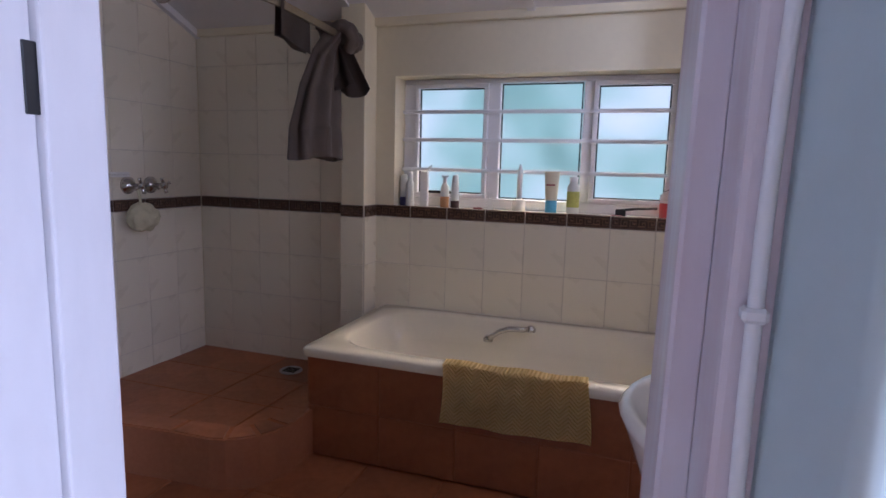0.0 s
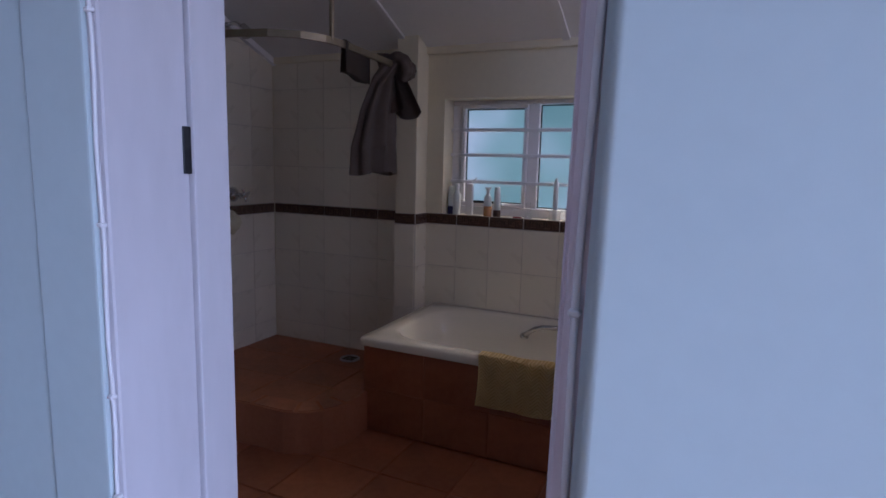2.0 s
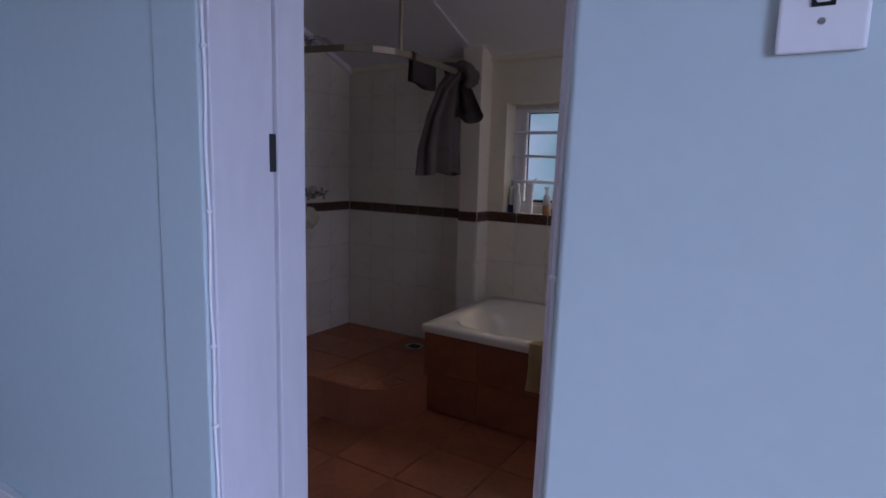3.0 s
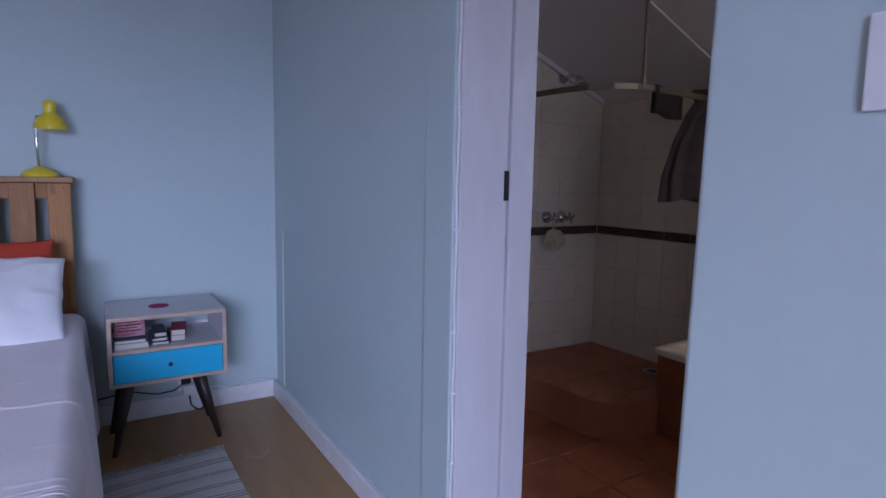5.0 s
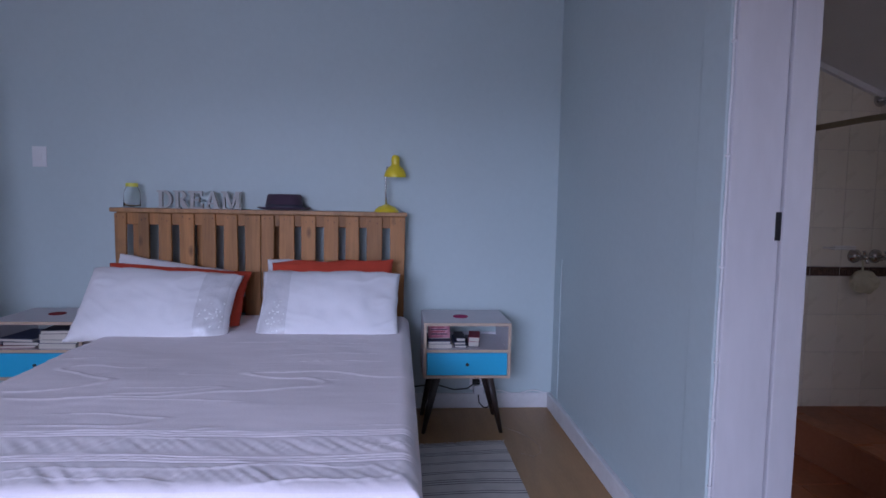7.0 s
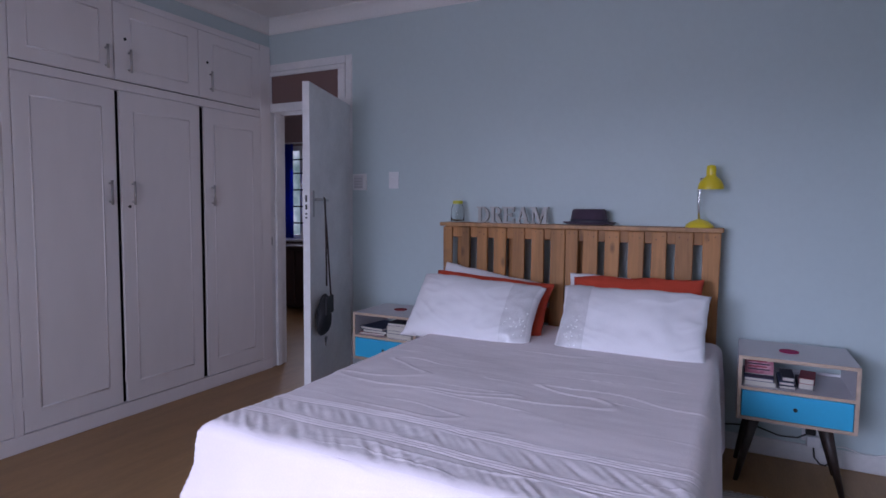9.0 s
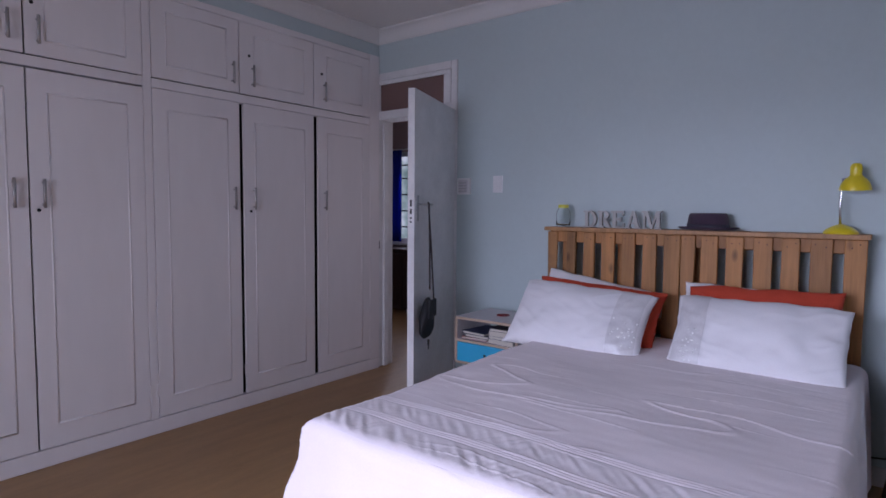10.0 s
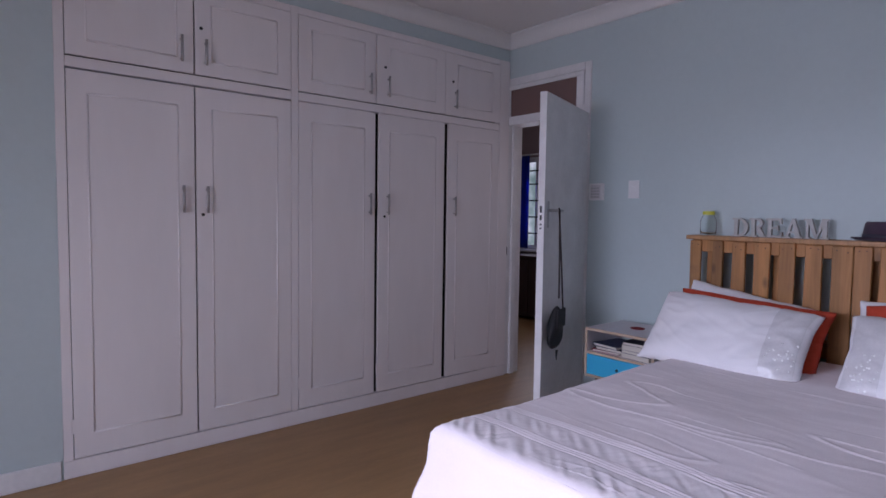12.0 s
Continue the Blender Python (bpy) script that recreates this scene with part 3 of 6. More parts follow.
def slope_strip(x0, x1, ya, yb, t):
    bm = bmesh.new()
    q = [bm.verts.new((x, y, zceil(y) + dz)) for dz in (-t, 0.01) for x, y in ((x0, ya), (x1, ya), (x1, yb), (x0, yb))]
    for f in ((3, 2, 1, 0), (4, 5, 6, 7), (0, 1, 5, 4), (1, 2, 6, 5), (2, 3, 7, 6), (3, 0, 4, 7)):
        bm.faces.new([q[i] for i in f])
    return bm


for x in (-1.90, -1.05):
    struct("ceiling_batten", slope_strip(x - 0.018, x + 0.018, 0.66, BY1, 0.012), M_CEIL, "cream cover strip on the sloping ceiling", "trim")
struct("trim_shower", slope_strip(BX0, BX0 + 0.035, 0.66, BY1, 0.035), M_CEIL, "cream corner strip above the shower tiles", "trim")
zc = zceil(BY1)
struct("trim_bath", bx(BX0, 0.04, BY1 - 0.028, BY1, zc - 0.026, zc + 0.02, bevel=0.008, seg=3), M_CREAM, "cream cornice strip above the bath wall", "trim")
struct("floor_bathroom", bx(BX0, 0.16, 0.66, 2.95, -0.12, -0.008), M_TGROUT, "terracotta tiled bathroom floor with dark joints", "floor")

# bathroom window
win = thing("window_2", ((WL + WR) / 2, 2.80, WZ0), "white three-light window with frosted panes and burglar bars", "window", kind="structure")
fy0, fy1 = 2.79, 2.85
for a in ((WL, WR, fy0, fy1, WZ1 - 0.024, WZ1), (WL, WR, fy0, fy1, WZ0, WZ0 + 0.05), (WL, WL + 0.062, fy0, fy1, WZ0 + 0.05, WZ1 - 0.024), (WR - 0.053, WR, fy0, fy1, WZ0 + 0.05, WZ1 - 0.024), (-1.263, -1.204, fy0, fy1, WZ0 + 0.05, WZ1 - 0.024), (-0.817, -0.772, fy0, fy1, WZ0 + 0.05, WZ1 - 0.024)):
    part("window_frame", bx(*a, bevel=0.004, seg=1), M_PVC, win)
lights = ((WL + 0.062, -1.263, True), (-1.204, -0.817, False), (-0.772, WR - 0.053, True))
for a, b, sashed in lights:
    s = 0.021 if sashed else 0.004
    z0, z1 = WZ0 + 0.05, WZ1 - 0.024
    if sashed:
        for c in ((a, b, 2.775, 2.80, z0, z0 + s), (a, b, 2.775, 2.80, z1 - s, z1), (a, a + s, 2.775, 2.80, z0 + s, z1 - s), (b - s, b, 2.775, 2.80, z0 + s, z1 - s)):
            part("sash", bx(*c, bevel=0.003, seg=1), M_PVC, win)
    for c in ((a + s, b - s, 2.797, 2.803, z0 + s, z0 + s + 0.006), (a + s, b - s, 2.797, 2.803, z1 - s - 0.006, z1 - s), (a + s, a + s + 0.006, 2.797, 2.803, z0 + s, z1 - s), (b - s - 0.006, b - s, 2.797, 2.803, z0 + s, z1 - s)):
        part("gasket", bx(*c), M_BLACK, win, "black rubber gasket")
    p = part("pane", bx(a + s, b - s, 2.806, 2.811, z0 + s, z1 - s), M_FROST, win, "frosted glass pane")
    p.visible_shadow = False
for z in (1.395, 1.260, 1.114):
    part("bar", bx(WL + 0.005, WR - 0.005, 2.758, 2.77, z - 0.009, z + 0.009, bevel=0.003, seg=1), M_PVC, win, "white painted flat burglar bar")
part("stay", tube([(-1.58, 2.77, 1.005), (-1.42, 2.765, 1.005)], 0.007, 8), M_BLACK, win, "black window stay")
tagged(single("garden_backdrop", bx(-3.0, 1.2, 3.9, 3.92, -0.3, 3.0), M_GARDEN, "blurred green garden and bright sky outside", "backdrop"), kind="structure")
part("window_sill", bx(WL, WR, BY1 - 0.004, 2.79, WZ0 - 0.012, WZ0, bevel=0.003, seg=1), M_TILE, win, "white tiled window sill")

# ---- bath ----
BL, BR, BF, BB, BZ = -1.725, 0.03, 1.90, 2.655, 0.43
bath = thing("bathtub", ((BL + BR) / 2, (BF + BB) / 2, 0), "cream enamel bath built in behind terracotta tiles", "bathtub")


def tub_ring(inset, z, n=48, sq=4.0):
    cx, cyy, a, b = (BL + BR) / 2, (BF + BB) / 2, (BR - BL) / 2 - inset, (BB - BF) / 2 - inset
    out = []
    for i in range(n):
        t = 2 * math.pi * i / n
        c, s = math.cos(t), math.sin(t)
        out.append((cx + a * math.copysign(abs(c) ** (2 / sq), c), cyy + b * math.copysign(abs(s) ** (2 / sq), s), z))
    return out


bm = bmesh.new()
rings = [tub_ring(-0.012, BZ - 0.035, sq=50), tub_ring(-0.014, BZ - 0.008, sq=50), tub_ring(-0.006, BZ, sq=50), tub_ring(0.06, BZ, sq=6), tub_ring(0.075, BZ - 0.012, sq=5), tub_ring(0.11, BZ - 0.12, sq=4.5), tub_ring(0.15, BZ - 0.28, sq=4), tub_ring(0.22, BZ - 0.34, sq=3.5)]
vr = [[bm.verts.new(p) for p in r] for r in rings]
for a, b in zip(vr, vr[1:]):
    for i in range(48):
        j = (i + 1) % 48
        bm.faces.new((a[i], a[j], b[j], b[i]))
bm.faces.new(vr[-1])
part("tub", bm, M_ENAMEL, bath, smooth=True)
part("surround", bx(BL + 0.012, BR, BF + 0.003, BF + 0.05, 0, BZ - 0.04), M_TGROUT, bath)
part("surround", bx(BL + 0.012, BL + 0.05, BF + 0.05, BB, 0, BZ - 0.04), M_TGROUT, bath)
grip = part("grip", tube([(-1.162, 2.545, 0.350), (-1.145, 2.515, 0.366), (-1.10, 2.505, 0.402), (-1.06, 2.51, 0.416), (-1.0, 2.515, 0.418), (-0.972, 2.55, 0.415)], 0.012, 10), M_CHROME, bath, "tarnished chrome grab handle", smooth=True)
part("grip_foot", lathe([(0, -0.012), (0.022, -0.012), (0.024, 0), (0.012, 0.014), (0, 0.014)], (-1.164, 2.55, 0.348), 14), M_CHROME, grip)
part("grip_foot", lathe([(0, -0.012), (0.022, -0.012), (0.024, 0), (0.012, 0.014), (0, 0.014)], (-0.970, 2.555, 0.414), 14), M_CHROME, grip)

# bath mat over the rim
MX0, MX1 = -1.165, -0.655


def mat_shape(u, v):
    x = MX0 + (MX1 - MX0) * u
    d = v * 0.257
    sag = 0.006 * math.sin(u * 9) + 0.004 * math.sin(u * 21 + 1)
    if d < 0.05:
        y, z = BF + 0.032 - d * 1.3, BZ + 0.016 + 0.003 * math.sin(u * 14)
    else:
        k = d - 0.05
        y, z = BF - 0.033 - 0.008 * min(1, k * 10) + sag, BZ + 0.012 - k
    return (x + 0.012 * math.sin(v * 3 + u * 5), y, z + (0.010 * u * v))


bm = grid(60, 44, mat_shape)
bmesh.ops.solidify(bm, geom=list(bm.faces), thickness=0.010)
single("bath_mat", bm, M_MAT, "mustard yellow chevron-woven bath mat draped over the bath rim", "bath mat", smooth=True)

# ---- basin ----
basin = thing("wash_basin", (-0.29, 0.98, 0), "white ceramic oval basin on a pedestal", "basin")
part("bowl", lathe([(0.05, 0.46), (0.12, 0.50), (0.19, 0.57), (0.235, 0.66), (0.262, 0.735), (0.27, 0.752), (0.262, 0.762), (0.245, 0.758), (0.225, 0.72), (0.18, 0.65), (0.10, 0.615), (0, 0.61)], (-0.292, 0.98, 0), 40, sy=0.94), M_CERAMIC, basin, smooth=True)
part("pedestal", lathe([(0.0, 0.0), (0.12, 0.0), (0.115, 0.03), (0.085, 0.12), (0.075, 0.35), (0.10, 0.48), (0.0, 0.48)], (-0.26, 0.98, 0), 28), M_CERAMIC, basin, smooth=True)
part("back", bx(-0.10, 0.038, 0.76, 1.20, 0.66, 0.765, bevel=0.02, seg=3), M_CERAMIC, basin)

# ---- shower ----
curb = thing("shower_curb", (-2.2, 1.6, 0), "rounded terracotta tiled shower kerb", "kerb", kind="structure")


def curb_outline(o):
    """Front edge of the kerb, o metres inside."""
    pts = [(BX0, 1.50 + o), (-2.45, 1.505 + o), (-2.05, 1.545 + o)]
    cx, cyy, r = -1.93, 1.78, 0.235 - o
    pts += [(cx + r * math.cos(a), cyy + r * math.sin(a)) for a in [radians(-80 + 14 * i) for i in range(7)]]
    pts += [(cx + r, 1.90)]
    return pts


out, inn = curb_outline(0), curb_outline(0.105)
tray = struct("shower_floor", prism(curb_outline(0.05) + [(BL + 0.012, 1.90), (BL + 0.012, BY1), (BX0, BY1)], -0.1, 0.062), M_TGROUT, "sunken terracotta tiled shower floor", "floor")
groups = ((0, 1), (1, 2), (2, 4), (4, 6), (6, 8), (8, 10))
for a, b in groups:
    o = out[a:b + 1]
    i_ = inn[a:b + 1][::-1]

    def shrink(pts, k=0.0018):
        c = Vector((sum(p[0] for p in pts) / len(pts), sum(p[1] for p in pts) / len(pts)))
        return [tuple(Vector(p) + (c - Vector(p)).normalized() * k) for p in pts]
    part("tile", prism(shrink(o + i_), 0.0, 0.185, bevel=0.008), M_TERRA, curb)
part("grout", prism(out + inn[::-1], -0.02, 0.181), M_TGROUT, curb)
drain = thing("shower_drain", (-2.185, 2.49, 0.064), "round dark metal drain in the shower floor", "drain")
part("ring", lathe([(0.0, 0.008), (0.05, 0.008), (0.055, 0.012), (0.058, 0.008), (0.058, 0.0)], (-2.185, 2.49, 0.064), 24), M_STEEL, drain)
for k in range(5):
    part("slot", bx(-2.22, -2.15, 2.46 + k * 0.014, 2.466 + k * 0.014, 0.072, 0.0745), M_BLACK, drain)


def shower_tap(y):
    t = thing("shower_tap", (BX0, y, 1.0), "chrome cross-head shower tap on the tiles", "tap", "shower taps")
    R = Matrix.Translation((BX0 + 0.012, y, 1.002)) @ Matrix.Rotation(radians(90), 4, "Y")
    part("flange", moved(lathe([(0.0, 0.0), (0.042, 0.0), (0.040, 0.010), (0.022, 0.028), (0.016, 0.032), (0, 0.032)], n=20), R), M_CHROME, t, smooth=True)
    part("spindle", moved(lathe([(0.011, 0.03), (0.011, 0.075), (0.016, 0.08), (0.016, 0.1), (0, 0.105)], n=14), R), M_CHROME, t, smooth=True)
    for k in range(4):
        a = radians(20 + 90 * k)
        part("arm", moved(tube([(0, 0, 0.088), (0.03 * math.cos(a), 0.03 * math.sin(a), 0.088), (0.038 * math.cos(a), 0.038 * math.sin(a), 0.088)], 0.006, 8, r1=0.009), R), M_CHROME, t, smooth=True)


for y in (2.17, 2.305):
    shower_tap(y)
head = thing("shower_fitting", (BX0, 2.40, 1.93), "chrome shower rose on a short wall arm", "shower fitting")
part("flange", moved(lathe([(0, 0), (0.04, 0), (0.036, 0.015), (0.014, 0.02), (0, 0.02)], n=18), Matrix.Translation((BX0 + 0.01, 2.265, 1.93)) @ Matrix.Rotation(radians(90), 4, "Y")), M_CHROME, head)
part("arm", tube([(BX0, 2.265, 1.93), (BX0 + 0.10, 2.265, 1.935), (BX0 + 0.15, 2.265, 1.91)], 0.011, 10), M_CHROME, head, smooth=True)
part("rose", moved(lathe([(0, 0), (0.035, 0.0), (0.038, 0.012), (0.026, 0.04), (0.014, 0.065), (0, 0.065)], n=20), Matrix.Translation((BX0 + 0.185, 2.265, 1.865)) @ Matrix.Rotation(radians(-28), 4, "Y")), M_CHROME, head, smooth=True)
soap = thing("soap_dish", (BX0, 2.03, 1.05), "white soap dish fixed to the shower tiles", "soap dish")
part("dish", bx(BX0 + 0.008, BX0 + 0.10, 1.97, 2.11, 1.043, 1.055, bevel=0.005, seg=2), M_CERAMIC, soap)
part("rim", bx(BX0 + 0.088, BX0 + 0.10, 1.97, 2.11, 1.055, 1.068, bevel=0.004, seg=1), M_CERAMIC, soap)
puff = thing("bath_puff", (BX0 + 0.08, 2.28, 0.8), "cream bath puff hanging from the shower tap", "bath puff")
bm = bmesh.new()
bmesh.ops.create_icosphere(bm, subdivisions=4, radius=0.07)
for v in bm.verts:
    v.co *= 1 + 0.25 * noise.noise(v.co * 38)
    v.co = Vector((v.co.x * 0.8 + BX0 + 0.085, v.co.y * 1.15 + 2.185, v.co.z * 0.95 + 0.852))
part("mesh", bm, M_PUFF, puff, smooth=True)
part("loop", tube([(BX0 + 0.08, 2.165, 1.0), (BX0 + 0.085, 2.17, 0.94), (BX0 + 0.085, 2.18, 0.88)], 0.006, 6), M_PUFF, puff)

# curtain rail and the knotted curtain
rail = thing("shower_rail", (-1.81, 1.8, 1.68), "curved brass-toned shower curtain rail on a ceiling post", "shower rail")
rp = [(BX0 + 0.005, 1.55, 1.69), (-2.4, 1.555, 1.69), (-2.12, 1.565, 1.69), (-1.97, 1.60, 1.69), (-1.87, 1.67, 1.69), (-1.82, 1.76, 1.69), (-1.81, 1.86, 1.69), (-1.825, 2.1, 1.69), (-1.845, 2.35, 1.69), (-1.86, 2.545, 1.69)]
bm = bmesh.new()
vv = []
for i, p in enumerate(rp):
    d = (Vector(rp[min(i + 1, len(rp) - 1)]) - Vector(rp[max(i - 1, 0)])).normalized()
    s = Vector((-d.y, d.x, 0)) * 0.006
    vv.append([bm.verts.new(Vector(p) + q) for q in (s + Vector((0, 0, -0.014)), s + Vector((0, 0, 0.014)), -s + Vector((0, 0, 0.014)), -s + Vector((0, 0, -0.014)))])
for a, b in zip(vv, vv[1:]):
    for k in range(4):
        bm.faces.new((a[k], a[(k + 1) % 4], b[(k + 1) % 4], b[k]))
M_RAIL = mat("worn_brass_rail", (0.42, 0.35, 0.25), 0.5, 1.0, vary=0.08, bump=0.03)
part("rail", bm, M_RAIL, rail)
part("post", tube([(-1.815, 1.80, 1.69), (-1.815, 1.80, zceil(1.80))], 0.010, 10), M_RAIL, rail)
part("ceiling_flange", lathe([(0.0, -0.02), (0.02, -0.02), (0.03, 0.01), (0, 0.01)], (-1.815, 1.80, zceil(1.80)), 16), M_RAIL, rail)


def cloth(name, rows, label, n=40, folds=7, amp=0.016):
    """A hanging bundle of cloth: rows of (x, y, z, half width along the rail, depth)."""
    def f(u, v):
        k = v * (len(rows) - 1)
        i = min(int(k), len(rows) - 2)
        w = k - i
        w = w * w * (3 - 2 * w)
        r = [rows[i][q] * (1 - w) + rows[i + 1][q] * w for q in range(5)]
        a = 2 * math.pi * u
        ripple = amp * math.sin(folds * a + 2.2 * math.sin(v * 3)) * min(1, 0.3 + v) + 0.01 * noise.noise((u * 6, v * 5, 1.3))
        ca, sa = math.cos(a), math.sin(a)
        return (r[0] + (r[4] + ripple) * ca + 0.25 * r[3] * sa, r[1] + (r[3] + ripple) * sa, r[2] + 0.012 * math.sin(a * 2 + v))
    bm = grid(n * 2, 30, f)
    bmesh.ops.remove_doubles(bm, verts=bm.verts, dist=0.0005)
    return bm


sc = thing("shower_curtain", (-1.86, 2.3, 1.15), "taupe shower curtain gathered up and knotted round the rail", "shower curtain")
part("fall", cloth("fall", [(-1.845, 2.36, 1.70, 0.03, 0.03), (-1.88, 2.33, 1.60, 0.065, 0.035), (-1.90, 2.31, 1.45, 0.10, 0.045), (-1.915, 2.30, 1.28, 0.125, 0.05), (-1.915, 2.29, 1.15, 0.135, 0.05)], ""), M_BROWNCLOTH, sc, smooth=True)


def roll(rows, n=28, k=28, folds=5, amp=0.13):
    """A twisted roll of cloth: rows of (x, y, z, radius), with creases that wind round it."""
    bm, rings = bmesh.new(), []
    for i in range(k + 1):
        w = i / k * (len(rows) - 1)
        j = min(int(w), len(rows) - 2)
        f = w - j
        f = f * f * (3 - 2 * f)
        a, b = rows[j], rows[j + 1]
        c, r = Vector([a[q] * (1 - f) + b[q] * f for q in range(3)]), a[3] * (1 - f) + b[3] * f
        d = (Vector(b[:3]) - Vector(a[:3])).normalized()
        u = d.cross(Vector((0, 1, 0))).normalized()
        v = d.cross(u)
        ring = []
        for m in range(n):
            t = 2 * math.pi * m / n
            q = r * (1 + amp * math.sin(folds * t + 5.0 * i / k) + 0.10 * noise.noise((math.cos(t) * 1.5, math.sin(t) * 1.5, i * 0.35)))
            ring.append(bm.verts.new(c + q * (math.cos(t) * u + math.sin(t) * v)))
        rings.append(ring)
    for a, b in zip(rings, rings[1:]):
        for m in range(n):
            bm.faces.new((a[m], a[(m + 1) % n], b[(m + 1) % n], b[m]))
    bm.faces.new(rings[0])
    bm.faces.new(rings[-1][::-1])
    bmesh.ops.recalc_face_normals(bm, faces=bm.faces)
    return bm


part("knot", roll([(-1.945, 2.36, 1.735, 0.016), (-1.90, 2.37, 1.712, 0.034), (-1.85, 2.39, 1.684, 0.044), (-1.81, 2.41, 1.670, 0.050), (-1.785, 2.42, 1.655, 0.046), (-1.765, 2.42, 1.645, 0.025)]), M_BROWNCLOTH, sc, smooth=True)
part("wrap", roll([(-1.87, 2.36, 1.715, 0.02), (-1.82, 2.36, 1.722, 0.027), (-1.785, 2.37, 1.70, 0.029), (-1.775, 2.37, 1.655, 0.028), (-1.80, 2.37, 1.615, 0.022)], folds=3), M_BROWNCLOTH, sc, smooth=True)


def tail_end(u, v):
    """The free end of the cloth: an open, creased sheet hanging from the knot."""
    w = 0.042 + 0.034 * v
    y = 2.385 + 0.020 * math.sin(u * 9 + 1.2) * v + 0.03 * u * v
    return (-1.835 + 0.055 * v + (u - 0.5) * 2 * w, y, 1.64 - (0.185 + 0.035 * math.sin(math.pi * u * 0.9)) * v + 0.03 * max(0.0, u - 0.45) * v)


bm = grid(30, 24, tail_end)
bmesh.ops.solidify(bm, geom=list(bm.faces), thickness=0.004)
part("tail", bm, M_BROWNCLOTH, sc, smooth=True)


def pleat(u, v):
    """Slack cloth swept from the rail across to the tail."""
    x0, x1 = -1.945 + 0.075 * v, -1.86 + 0.10 * v
    return (x0 + (x1 - x0) * u, 2.365 + 0.012 * math.sin(u * 10 + v * 3), 1.715 - (0.27 - 0.03 * u) * v)


bm = grid(22, 26, pleat)
bmesh.ops.solidify(bm, geom=list(bm.faces), thickness=0.004)
part("pleat", bm, M_BROWNCLOTH, sc, smooth=True)
fl = thing("face_cloth", (-1.83, 2.03, 1.55), "small taupe cloth folded over the shower rail", "cloth")


def fold_cloth(u, v):
    y = 1.875 + 0.27 * u
    d = (v - 0.5) * 0.30
    x = -1.815 - 0.04 * (u) + math.copysign(min(abs(d), 0.012), d) + 0.004 * math.sin(u * 9 + v * 3)
    return (x, y + 0.02 * (abs(d)) * math.sin(u * 6), 1.712 - abs(d) * (0.9 + 0.12 * u) + 0.004 * math.sin(u * 8))


bm = grid(24, 30, fold_cloth)
bmesh.ops.solidify(bm, geom=list(bm.faces), thickness=0.006)
part("cloth", bm, M_BROWNCLOTH, fl, smooth=True)

# ---- wardrobe ----
ward = thing("wardrobe", (-1.56, -4.0, 0), "white painted built-in wardrobe with five tall doors and upper cupboards", "wardrobe")
WB = FY - 0.022
part("kick_board", bx(-3.08, -0.04, FY - 0.04, FY + 0.004, 0, 0.088, bevel=0.003, seg=1), M_WHITE, ward)
# black filler: the shade seen through the door gaps is put into its colour
part("carcass", bx(-3.08, -0.04, -4.39, FY - 0.06, 0.0, 2.53), M_BLACK, ward, "solid black block standing in for the shade behind the doors")
for a in ((-0.083, -0.04), (-1.262, -1.216), (-3.085, -2.978)):
    part("stile", bx(a[0], a[1], FY - 0.055, FY, 0.088, 2.535, bevel=0.003, seg=1), M_WHITE, ward)
for z0, z1 in ((1.982, 2.034), (2.492, 2.535)):
    for a in ((-1.216, -0.083), (-2.978, -1.262)):
        part("rail", bx(a[0], a[1], FY - 0.055, FY - 0.003, z0, z1, bevel=0.003, seg=1), M_WHITE, ward)


def bead(d, x0, x1, z0, z1, y):
    """Applied bead moulding: four mitred half-round strips."""
    r, y = 0.006, y - 0.0025
    for a, b in (((x0, z0), (x0, z1)), ((x1, z0), (x1, z1)), ((x0, z0), (x1, z0)), ((x0, z1), (x1, z1))):
        part("bead", tube([(a[0], y, a[1]), (b[0], y, b[1])], r, 8), M_WHITE, d, smooth=True)


def bar_handle(d, x, z0, z1, y):
    h = part("handle", tube([(x, y + 0.026, z0), (x, y + 0.026, z1)], 0.0075, 10), M_STEEL, d, "brushed steel bar handle", smooth=True)
    for z in (z0 + 0.018, z1 - 0.018):
        part("handle_post", tube([(x, y - 0.002, z), (x, y + 0.026, z)], 0.0055, 8), M_STEEL, d)


